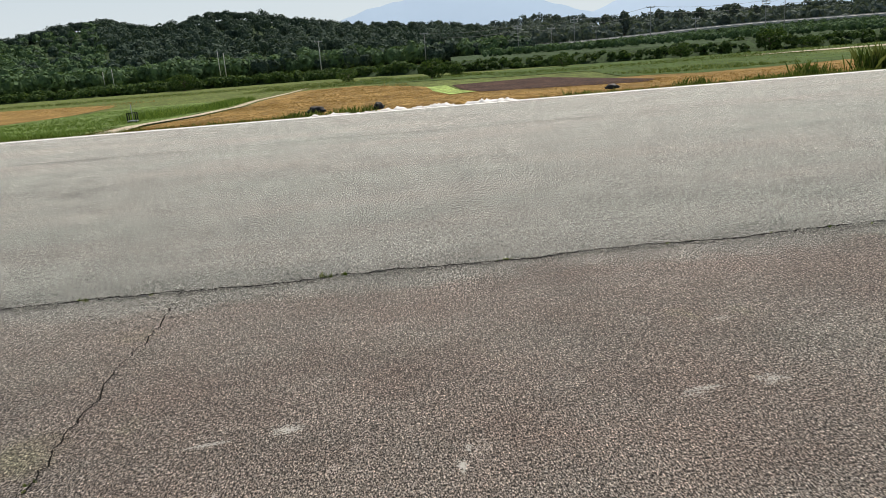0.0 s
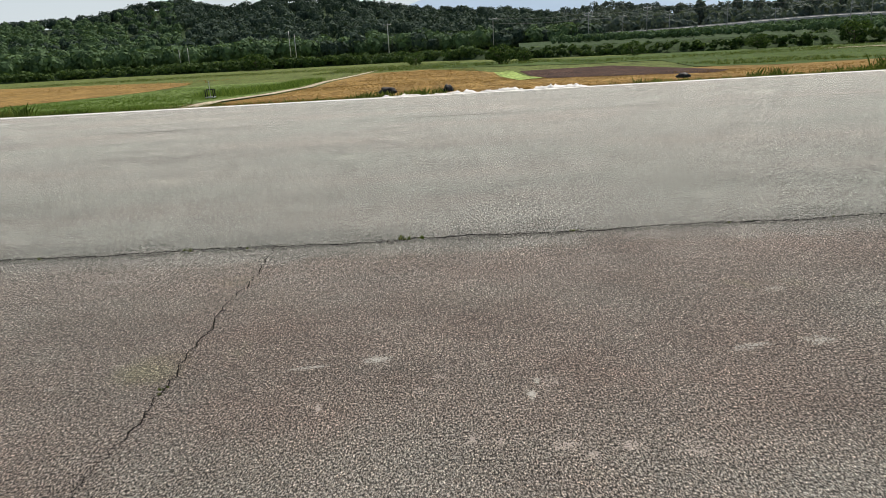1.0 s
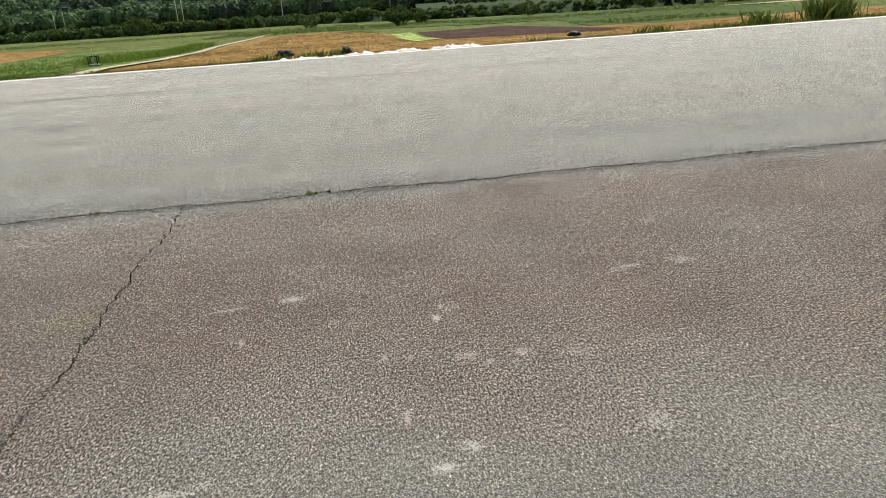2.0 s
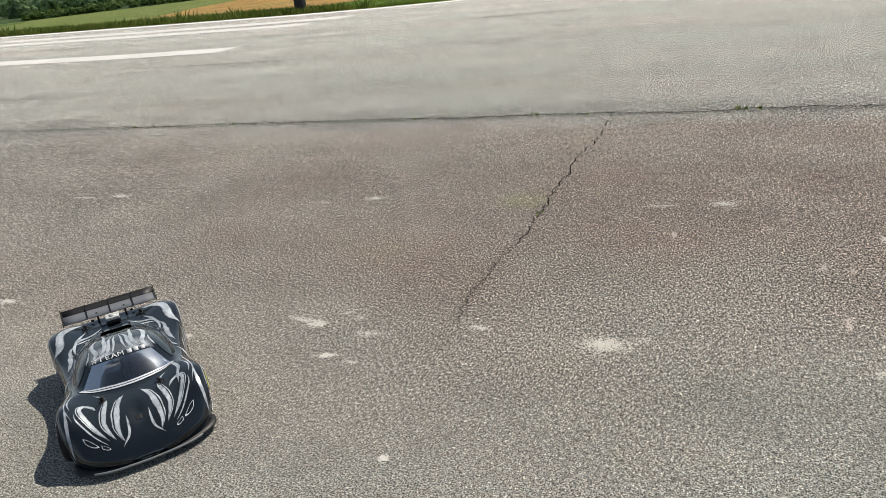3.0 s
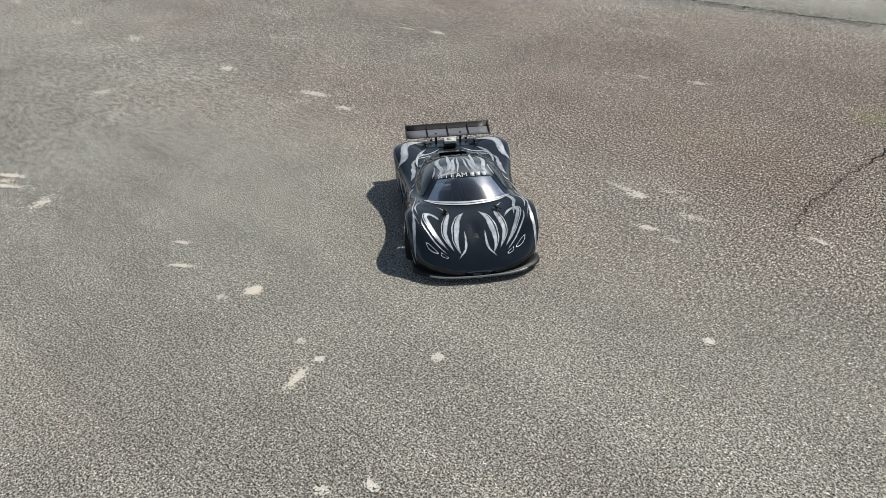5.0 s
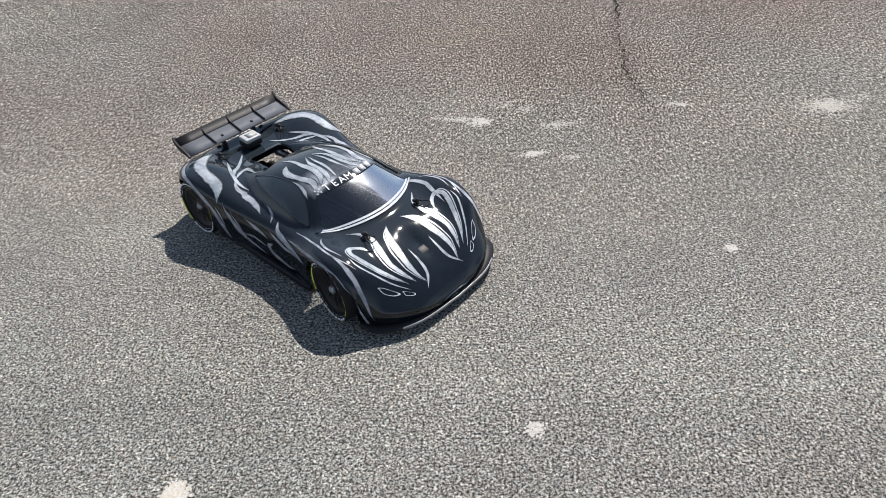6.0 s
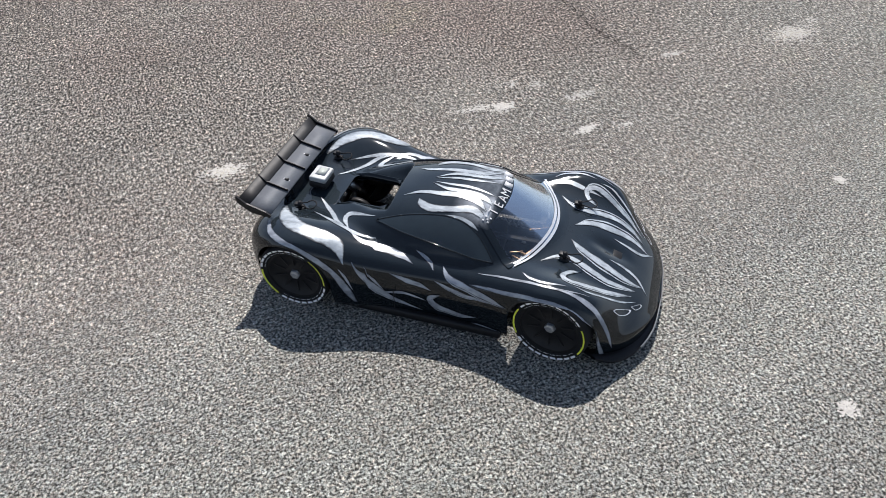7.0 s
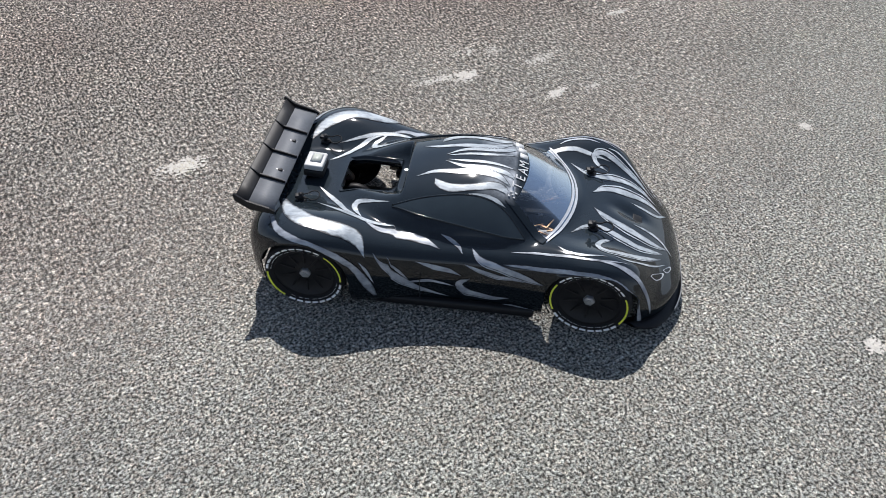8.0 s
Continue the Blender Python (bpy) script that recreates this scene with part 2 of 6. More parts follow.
def leaf_mat(name, dark, mid, lite, scale=0.35, translucent=0.42):
    k = Mat(name)
    geo = k.n("ShaderNodeNewGeometry")
    f = k.noise(scale, 4.0, 0.6)
    col = k.ramp(geo.outputs["Random Per Island"], [(0.0, dark), (0.55, mid), (1.0, lite)])
    col = k.mix(k.ramp(f, [(0.35, 0.0), (0.7, 0.6)]), col, k.mix(1.0, col, (0.55, 0.62, 0.5), "MULTIPLY"))
    k.b.inputs["Transmission Weight"].default_value = 0.0
    m = k.end(col, 0.75, 0.0, 0.08)
    trans = k.n("ShaderNodeBsdfTranslucent")
    k.to(k.mix(1.0, col, (1.0, 1.0, 0.55), "MULTIPLY"), trans.inputs[0])
    add = k.n("ShaderNodeMixShader")
    add.inputs[0].default_value = translucent
    k.to(k.b.outputs[0], add.inputs[1])
    k.to(trans.outputs[0], add.inputs[2])
    k.to(add.outputs[0], k.t.nodes["Material Output"].inputs[0])
    return m


def car_paint():
    k = Mat("black_lacquer")
    dust = k.ramp(k.noise(55.0, 6.0, 0.7), [(0.5, 0.0), (0.85, 0.03)])
    col = k.mix(dust, (0.004, 0.0065, 0.009), (0.16, 0.15, 0.135))
    # sky sheen painted as grey-blue colour on all that faces up, unevenly mottled
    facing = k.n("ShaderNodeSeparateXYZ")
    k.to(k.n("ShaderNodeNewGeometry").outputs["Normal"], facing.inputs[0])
    sky_sheen = k.maths("MULTIPLY", k.ramp(facing.outputs[2], [(0.80, 0.0), (0.99, 0.42)]), k.ramp(k.noise(24.0, 6.0, 0.7), [(0.3, 0.62), (0.7, 1.0)]))
    col = k.mix(sky_sheen, col, (0.036, 0.047, 0.056))
    # silver airbrushed in a soft cloud at the front edge of the roof
    sep = k.n("ShaderNodeSeparateXYZ")
    k.to(k.co, sep.inputs[0])
    ahead = k.ramp(sep.outputs[0], [(0.185, 0.0), (0.222, 0.8), (0.2335, 0.9), (0.2345, 0.0)])
    aside = k.ramp(k.maths("ABSOLUTE", sep.outputs[1]), [(0.012, 0.25), (0.024, 1.0), (0.048, 1.0), (0.062, 0.0)])
    cloud = k.maths("MULTIPLY", k.maths("MULTIPLY", ahead, aside), k.ramp(k.noise(60.0, 5.0, 0.65), [(0.34, 0.35), (0.62, 1.0)]))
    col = k.mix(cloud, col, (0.42, 0.45, 0.49))
    return k.end(col, k.maths("ADD", k.maths("MULTIPLY", k.noise(70.0, 5.0), 0.05), 0.03), 0.0, 0.43, 0.0)


def flame_paint(name, dark, lite):
    k = Mat(name)
    f = k.noise(45.0, 4.0, 0.6)
    col = k.mix(k.ramp(f, [(0.35, 0.0), (0.7, 1.0)]), dark, lite)
    worn = k.ramp(k.noise(1.0, 4.0, 0.7, k.spread(k.co, 40.0, 150.0, 150.0)), [(0.46, 0.0), (0.72, 0.62)])
    col = k.mix(worn, col, (0.06, 0.064, 0.072))
    # airbrushed: the colour thins out towards the edges and tips of each lick
    body = k.n("ShaderNodeAttribute")
    body.attribute_name = "airbrush"
    spray = k.maths("ADD", body.outputs["Fac"], k.maths("MULTIPLY", k.maths("SUBTRACT", k.noise(1.0, 5.0, 0.7, k.spread(k.co, 90.0, 260.0, 260.0)), 0.5), 1.3))
    col = k.mix(k.ramp(spray, [(0.10, 0.0), (0.52, 1.0)]), (0.010, 0.013, 0.018), col)
    return k.end(col, 0.32, 0.12, 0.4, 0.0)


def tinted_glass(name, tint, gloss):
    k = Mat(name)
    m = k.end((0.70, 0.735, 0.75), 0.12, 1.0, 0.5)
    clear = k.n("ShaderNodeBsdfTransparent")
    clear.inputs[0].default_value = (*tint, 1)
    fres = k.n("ShaderNodeFresnel")
    fres.inputs[0].default_value = 1.5
    dirt = k.ramp(k.noise(38.0, 6.0, 0.7), [(0.5, 0.0), (0.85, 0.3)])
    fac = k.maths("ADD", k.maths("MULTIPLY", fres.outputs[0], gloss), k.maths("ADD", k.maths("MULTIPLY", dirt, 0.3), 0.085))
    mixer = k.n("ShaderNodeMixShader")
    k.to(fac, mixer.inputs[0])
    k.to(clear.outputs[0], mixer.inputs[1])
    k.to(k.b.outputs[0], mixer.inputs[2])
    k.to(mixer.outputs[0], k.t.nodes["Material Output"].inputs[0])
    return m


ASPHALT = asphalt_mat()
LINE_WHITE = soil_mat("white_line_paint", (0.66, 0.65, 0.62), (0.78, 0.77, 0.74), (0.52, 0.51, 0.48), 3.0, 0.1, 40.0)
PAINT_WHITE = soil_mat("worn_white_paint", (0.43, 0.425, 0.405), (0.54, 0.535, 0.515), (0.34, 0.335, 0.315), 3.0, 0.1, 40.0)
TAR = plain("tar_joint", (0.014, 0.013, 0.012), 0.95, 0, 90, 0.5, spec=0.05)
RUBBER_MARK = plain("rubber_mark", (0.14, 0.137, 0.125), 0.9, 0, 30, 0.3)
CHIP = plain("pale_residue", (0.47, 0.45, 0.41), 0.95, 0, 320, 0.5)
CHIP_PINK = plain("pinkish_residue", (0.46, 0.40, 0.36), 0.95, 0, 120, 0.25)
MEADOW = soil_mat("meadow", (0.065, 0.10, 0.022), (0.10, 0.13, 0.035), (0.17, 0.15, 0.05), 0.12, rows=0.4)
BARLEY = soil_mat("ripe_barley", (0.205, 0.128, 0.04), (0.275, 0.18, 0.06), (0.165, 0.092, 0.027), 0.5, 1.0, 5.0, rows=0.38)
SOY = soil_mat("soy_ground", (0.075, 0.12, 0.03), (0.13, 0.19, 0.052), (0.19, 0.235, 0.075), 0.8, 1.0, 9.0, rows=0.5)
EARTH = soil_mat("ploughed_earth", (0.045, 0.024, 0.017), (0.068, 0.037, 0.026), (0.03, 0.017, 0.012), 0.8, 1.0, 5.0, rows=0.4)
RICE = soil_mat("rice_field", (0.045, 0.078, 0.016), (0.07, 0.105, 0.024), (0.04, 0.062, 0.014), 0.25, 0.8, 3.0, rows=0.3)
LIME = soil_mat("lettuce_rows", (0.22, 0.31, 0.08), (0.30, 0.38, 0.12), (0.15, 0.2, 0.06), 0.8, 0.6, 4.0, rows=0.4)
BANK_GREEN = soil_mat("bank_grass", (0.022, 0.042, 0.016), (0.036, 0.062, 0.023), (0.056, 0.082, 0.032), 0.4, 1.0, 3.0, rows=0.4)
DIRT = soil_mat("dry_track", (0.42, 0.36, 0.26), (0.52, 0.46, 0.35), (0.3, 0.25, 0.17), 0.9, 0.6, 8.0, rows=0.2)
SHEET = plain("white_plastic_sheet", (0.55, 0.545, 0.54), 0.6, 0, 8, 0.2, bump=0.5)
BLACK_PLASTIC = plain("black_plastic", (0.012, 0.012, 0.013), 0.6, 0, 40, 0.3, spec=0.25)
CONCRETE = soil_mat("pale_concrete", (0.42, 0.41, 0.39), (0.5, 0.49, 0.47), (0.32, 0.31, 0.3), 0.4, 0.1, 5.0)
GREY_METAL = plain("galvanised_metal", (0.35, 0.36, 0.37), 0.4, 0.7, 20, 0.2)
POLE_GREY = plain("concrete_pole", (0.30, 0.29, 0.28), 0.85, 0, 6, 0.2)
POLE_PALE = plain("pale_pole", (0.55, 0.53, 0.50), 0.85, 0, 6, 0.2)
BARK = plain("bark", (0.09, 0.07, 0.05), 0.95, 0, 12, 0.4, bump=0.6)
# hill leaf colours are lifted for distance haze, the pine towards blue
PINE = leaf_mat("pine_leaves", (0.036, 0.060, 0.048), (0.056, 0.088, 0.068), (0.105, 0.145, 0.11), 0.05, 0.18)
BROAD = leaf_mat("broad_leaves", (0.065, 0.11, 0.06), (0.10, 0.165, 0.082), (0.155, 0.235, 0.115), 0.05, 0.22)
# distance haze painted into the leaf colour as a pale grey-green
HAZY = leaf_mat("haze_tinted_leaves", (0.075, 0.10, 0.093), (0.105, 0.135, 0.122), (0.145, 0.172, 0.155), 0.05, 0.25)
SHRUB = leaf_mat("shrub_leaves", (0.035, 0.065, 0.02), (0.06, 0.105, 0.032), (0.13, 0.185, 0.065), 0.3, 0.3)
GRASS = leaf_mat("grass_blades", (0.055, 0.09, 0.02), (0.105, 0.155, 0.038), (0.26, 0.26, 0.09), 1.5, 0.35)
WEED = leaf_mat("weed_blades", (0.05, 0.085, 0.02), (0.10, 0.145, 0.04), (0.20, 0.215, 0.08), 1.5, 0.35)
STRAW = leaf_mat("straw_blades", (0.20, 0.115, 0.034), (0.28, 0.17, 0.055), (0.38, 0.25, 0.09), 0.7, 0.2)
CROP = leaf_mat("crop_leaves", (0.09, 0.15, 0.036), (0.165, 0.25, 0.062), (0.27, 0.35, 0.105), 0.8, 0.35)
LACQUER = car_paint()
FLAME = flame_paint("silver_flame_paint", (0.19, 0.21, 0.245), (0.42, 0.45, 0.49))
PALE_FLAME = flame_paint("pale_silver_flame_paint", (0.23, 0.262, 0.29), (0.46, 0.50, 0.53))
SILVER_LINE = plain("silver_line", (0.42, 0.44, 0.47), 0.35, 0.1, 90, 0.2)
SCREEN_GLASS = tinted_glass("smoked_windscreen", (0.62, 0.635, 0.65), 0.72)
SIDE_GLASS = plain("dark_side_window", (0.017, 0.024, 0.029), 0.12, 0, 60, 0.2, spec=0.55)
CARBON = plain("matt_black_plastic", (0.009, 0.009, 0.010), 0.5, 0, 160, 0.3, spec=0.25)
WING_TOP = plain("grey_black_wing", (0.10, 0.108, 0.122), 0.62, 0, 300, 0.25, spec=0.3)
TYRE = plain("tyre_rubber", (0.010, 0.010, 0.011), 0.75, 0, 200, 0.3, spec=0.2)
GREY_INK = plain("grey_print", (0.42, 0.43, 0.44), 0.5, 0, 200, 0.2)
WHITE_INK = plain("white_print", (0.72, 0.72, 0.72), 0.6, 0, 200, 0.1)
YELLOW_INK = plain("yellow_print", (0.62, 0.66, 0.05), 0.55, 0, 200, 0.1)
ALU = plain("brushed_aluminium", (0.55, 0.55, 0.56), 0.3, 0.9, 150, 0.15)
COPPER = plain("orange_anodised", (0.55, 0.34, 0.18), 0.35, 0.6, 100, 0.2)
LIP = plain("grey_lip_plastic", (0.16, 0.165, 0.17), 0.35, 0, 90, 0.3, spec=0.6)
GREY_BOX = plain("grey_gauge_shell", (0.37, 0.375, 0.37), 0.5, 0, 90, 0.08)
SCREEN = plain("pale_lcd", (0.40, 0.42, 0.38), 0.25, 0, 60, 0.08)


# ---- mesh helpers ----
def mesh_of(name, verts, faces, smooth=False):
    me = bpy.data.meshes.new(name)
    me.from_pydata([tuple(v) for v in verts], [], faces)
    me.validate()
    if smooth:
        me.polygons.foreach_set("use_smooth", [True] * len(me.polygons))
    me.update()
    return me


def link(name, me, material, parent=None, label=""):
    ob = new(name, me)
    if material:
        me.materials.append(material)
    if parent:
        ob.parent = parent
    if label:
        tagged(ob, label)
    return ob


def part(name, bm, material, parent, label="", smooth=True):
    me = bpy.data.meshes.new(name)
    bm.to_mesh(me)
    bm.free()
    if smooth:
        me.polygons.foreach_set("use_smooth", [True] * len(me.polygons))
    return link(name, me, material, parent, label)


def box(sx, sy, sz, at=(0, 0, 0), bevel=0.0, segs=2, turn=None):
    bm = bmesh.new()
    bmesh.ops.create_cube(bm, size=1.0)
    bmesh.ops.scale(bm, vec=(sx, sy, sz), verts=bm.verts)
    if bevel:
        bmesh.ops.bevel(bm, geom=bm.edges[:], offset=bevel, segments=segs, affect="EDGES", profile=0.5)
    m = Matrix.Translation(at) @ (turn or Matrix())
    bmesh.ops.transform(bm, matrix=m, verts=bm.verts)
    return bm


def lathe(profile, steps=40, axis="y"):
    """Turns (radius, along) pairs round the y or the z axis."""
    verts, faces, n = [], [], len(profile)
    for i in range(steps):
        a = 2 * math.pi * i / steps
        for r, h in profile:
            verts.append((r * math.cos(a), h, r * math.sin(a)) if axis == "y" else (r * math.cos(a), r * math.sin(a), h))
    for i in range(steps):
        j = (i + 1) % steps
        for k in range(n - 1):
            faces.append((i * n + k, i * n + k + 1, j * n + k + 1, j * n + k))
    return verts, faces


def tube(points, radius, sides=8, ends=None):
    """A pipe through points; ends: (first, last) radius."""
    verts, faces = [], []
    pts = [Vector(p) for p in points]
    for i, p in enumerate(pts):
        d = (pts[min(i + 1, len(pts) - 1)] - pts[max(i - 1, 0)]).normalized()
        side = d.cross(Vector((0, 0, 1)) if abs(d.z) < 0.95 else Vector((1, 0, 0))).normalized()
        up = side.cross(d)
        f = i / max(1, len(pts) - 1)
        r = radius if ends is None else ends[0] + (ends[1] - ends[0]) * f
        for k in range(sides):
            a = 2 * math.pi * k / sides
            verts.append(p + side * (r * math.cos(a)) + up * (r * math.sin(a)))
    for i in range(len(pts) - 1):
        for k in range(sides):
            l = (k + 1) % sides
            faces.append((i * sides + k, i * sides + l, (i + 1) * sides + l, (i + 1) * sides + k))
    faces.append(tuple(range(sides))[::-1])
    faces.append(tuple((len(pts) - 1) * sides + k for k in range(sides)))
    return verts, faces


def curve(x, xs, ys):
    """Smooth interpolation through knots."""
    if x <= xs[0]:
        return ys[0]
    if x >= xs[-1]:
        return ys[-1]
    i = max(k for k in range(len(xs) - 1) if xs[k] <= x)

    def slope(k):
        a, b = max(k - 1, 0), min(k + 1, len(xs) - 1)
        return (ys[b] - ys[a]) / (xs[b] - xs[a])

    h = xs[i + 1] - xs[i]
    u = (x - xs[i]) / h
    return ((2 * u**3 - 3 * u**2 + 1) * ys[i] + (u**3 - 2 * u**2 + u) * h * slope(i)
            + (-2 * u**3 + 3 * u**2) * ys[i + 1] + (u**3 - u**2) * h * slope(i + 1))


def step(a, b, x):
    u = min(1.0, max(0.0, (x - a) / (b - a)))
    return u * u * (3 - 2 * u)


# ---- ground and runway ----
EDGE = 10.25


def rise(x, y=0.0):
    """The runway climbs gently towards the west; the fields beside it do not follow."""
    d = max(0.0, -x - 6.0)
    up = 0.8 * (1 - math.exp(-0.025 * (d - 1 + math.exp(-d))))
    near, far = min(1.0, max(0.0, (13.5 - y) / 2.6)), min(1.0, max(0.0, (-x - 14) / 10)) * min(1.0, max(0.0, (40 - y) / 24))
    return up * max(near, far)


def land(y, x=0.0):
    return rise(x, y) + float(np.interp(y, [EDGE, 11, 15, 30, 70, 130, 300, 900], [-0.05, -0.09, -0.3, -1.0, -2.0, -3.0, -5.0, -8.0]))


def ground_sheet():
    xs = [-2500, -1200, -600, -300, -150, -110, -80, -60, -45, -35, -30, -25, -20, -17, -14, -12, -10, -8, -6, 0, 20, 40, 80, 150, 300, 600, 1200, 2500]
    ys = [-2500, -800, -200, -60, -20.0, EDGE, 11, 12, 13.5, 15, 20, 30, 40, 70, 100, 130, 200, 300, 600, 900, 1600, 3000]
    verts = [(x, y, land(y, x) if y > -20 else rise(x) - 0.05) for y in ys for x in xs]
    n = len(xs)
    faces = [(j * n + i, j * n + i + 1, (j + 1) * n + i + 1, (j + 1) * n + i) for j in range(len(ys) - 1) for i in range(n - 1)]
    tagged(link("ground", mesh_of("ground", verts, faces), MEADOW), "rough meadow ground of grass and dry stalks", "ground", kind="structure")


def runway():
    xs = [-300, -200, -150, -120, -100, -80, -70] + [-60 + 1.5 * i for i in range(38)] + [0, 300]
    verts = [p for x in xs for p in ((x, EDGE - 34.4, rise(x)), (x, EDGE, rise(x)), (x, EDGE, rise(x) - 0.3), (x, EDGE - 34.4, rise(x) - 0.3))]
    faces = [(4 * i + j, 4 * i + 4 + j, 4 * i + 4 + (j + 1) % 4, 4 * i + (j + 1) % 4) for i in range(len(xs) - 1) for j in range(4)]
    faces += [(0, 1, 2, 3), tuple(4 * len(xs) - k for k in (1, 2, 3, 4))]
    return tagged(link("road", mesh_of("road", verts, faces), ASPHALT), "worn grey asphalt airstrip with brownish older lane", "runway", kind="structure")


def flat_patch(name, pts, z, material, parent=None, label=""):
    """A painted strip along the runway. Corners: two at the near side, then two at the far side, back again."""
    (xa, ya), (xb, _), (xc, yc), (xd, _) = pts
    cuts = sorted({0.0, 1.0} | {f for f in (((-60 + 1.5 * i) - xa) / (xb - xa) for i in range(38)) if 0 < f < 1})
    verts = []
    for f in cuts:
        x0, x1 = xa + (xb - xa) * f, xd + (xc - xd) * f
        verts += [(x0, ya, z + rise(x0)), (x1, yc, z + rise(x1))]
    faces = [(2 * i, 2 * i + 2, 2 * i + 3, 2 * i + 1) for i in range(len(cuts) - 1)]
    return link(name, mesh_of(name, verts, faces), material, parent, label)


def ragged_strip(name, pts, width, z, material, parent, jitter=0.0, seed=1, label="", fine=1):
    """A thin uneven strip along a line on the ground."""
    rng = random.Random(seed)
    line = [Vector((*p, 0)) for p in pts]
    dense = []
    for a, b in zip(line, line[1:]):
        for k in range(fine):
            dense.append(a.lerp(b, k / fine) + Vector((rng.uniform(-jitter, jitter), rng.uniform(-jitter, jitter), 0)) * (1 if k or dense else 0))
    dense.append(line[-1])
    verts, faces = [], []
    for i, p in enumerate(dense):
        d = (dense[min(i + 1, len(dense) - 1)] - dense[max(i - 1, 0)]).normalized()
        nrm = Vector((-d.y, d.x, 0))
        w = width * rng.uniform(0.35, 1.0) * 0.5
        verts += [(*(p + nrm * w).xy, z + rise(p.x)), (*(p - nrm * w * rng.uniform(0.6, 1.2)).xy, z + rise(p.x))]
    for i in range(len(dense) - 1):
        faces.append((2 * i, 2 * i + 1, 2 * i + 3, 2 * i + 2))
    return link(name, mesh_of(name, verts, faces), material, parent, label)


ground_sheet()
road = runway()

# paint: the edge line and the bars of the threshold
verts_y = (9.98, 10.13)
flat_patch("edge_line", [(-280, verts_y[0]), (280, verts_y[0]), (280, verts_y[1]), (-280, verts_y[1])], 0.004, LINE_WHITE, road, "worn white painted edge line")
for y0, y1, tip0, tip1, tail in ((0.65, 1.53, -8.88, -8.60, -34), (2.55, 3.32, -9.4, -7.75, -34), (5.95, 6.34, -5.80, -5.82, -34), (8.25, 8.58, -6.25, -6.12, -17.3), (8.86, 9.20, -5.85, -5.75, -16.2)):
    flat_patch("threshold_bar", [(tail, y0), (tip0, y0), (tip1, y1), (tail + (0.8 if tail > -30 else 0), y1)], 0.004, PAINT_WHITE, road, "worn white painted threshold bar")

# the paving joint and the crack that leaves it
SEAM_Y = 2.575
rng = random.Random(4)
seam = [(-30 + i * 0.11, SEAM_Y + 0.012 * math.sin(i * 0.7) + rng.uniform(-0.010, 0.010)) for i in range(560)]
ragged_strip("paving_joint", [p for p in seam if p[0] < -3.9], 0.007, 0.003, TAR, road, 0.006, 6, "thin dark paving joint", 2)
ragged_strip("paving_joint", [p for p in seam if p[0] > -4.0], 0.012, 0.003, TAR, road, 0.010, 5, "dark open paving joint", 7)
crack = [(-0.895, 2.57), (-0.888, 2.40), (-0.885, 2.26), (-0.89, 2.06), (-0.915, 1.90), (-0.90, 1.69), (-0.91, 1.51), (-0.90, 1.37), (-0.91, 1.28), (-0.895, 1.16),
         (-0.905, 1.05), (-0.925, 0.93), (-0.92, 0.85), (-0.925, 0.80), (-0.935, 0.75), (-0.925, 0.69), (-0.915, 0.61)]
ragged_strip("crack", crack[10:], 0.0036, 0.003, TAR, road, 0.008, 9, "thin end of the jagged crack", 7)
ragged_strip("crack", crack[:11], 0.0055, 0.003, TAR, road, 0.010, 8, "jagged crack in the asphalt", 7)
for n, (xa, xb, ya, yb, w) in enumerate(((-60, 60, 7.35, 7.20, 0.035), (-60, 60, 8.62, 8.45, 0.03), (-6.95, -4.1, 5.18, 4.99, 0.06), (-16.5, -9.5, 5.85, 5.80, 0.07), (-19, -12, 7.66, 7.50, 0.05))):
    ragged_strip("rubber_streak", [(xa + (xb - xa) * i / 60, ya + (yb - ya) * i / 60) for i in range(61)], w, 0.003, RUBBER_MARK, road, 0.006, 20 + n, "dark tyre streak", 2)


def residue(name, spots, material, seed, label="scattered pale flecks on asphalt"):
    """Small pale flecks left on the asphalt, in loose clusters."""
    rng = random.Random(seed)
    verts, faces = [], []
    for x, y, length, width, count, ang in spots:
        ca, sa = math.cos(radians(ang)), math.sin(radians(ang))
        for _ in range(int(count * 1.05)):
            u, v = rng.gauss(0, 0.34) * length, rng.gauss(0, 0.34) * width
            px, py = x + u * ca - v * sa, y + u * sa + v * ca
            r = rng.uniform(0.0008, 0.0026) * (1.5 if x < -1.9 else 1.0)
            k = rng.randint(4, 6)
            a0 = rng.uniform(0, 6)
            lift = 0.0010 + 0.0014 * rng.random()
            base = len(verts)
            for i in range(k):
                a = a0 + 2 * math.pi * i / k
                rr = r * rng.uniform(0.6, 1.3)
                verts.append((px + rr * math.cos(a), py + rr * math.sin(a), lift))
            faces.append(tuple(range(base, base + k)))
    ob = link(name, mesh_of(name, verts, faces), material, road, label)
    ob["kind"] = "stuff"


residue("pale_flecks", [
    (2.82, 5.2, 0.08, 0.02, 60, -6), (2.93, 5.17, 0.03, 0.02, 30, 0), (3.0, 5.08, 0.03, 0.02, 30, 0), (3.27, 5.02, 0.08, 0.02, 60, -6), (3.38, 4.93, 0.03, 0.02, 30, 0), (3.5, 4.84, 0.03, 0.02, 30, 0),
    (-0.37, 1.41, 0.055, 0.030, 260, 4), (-0.55, 1.38, 0.075, 0.012, 150, 8), (0.01, 1.175, 0.015, 0.035, 110, 0), (0.03, 1.24, 0.015, 0.03, 45, 0), (0.79, 1.39, 0.06, 0.04, 220, 5), (0.62, 1.38, 0.085, 0.015, 150, 6)], CHIP, 31)
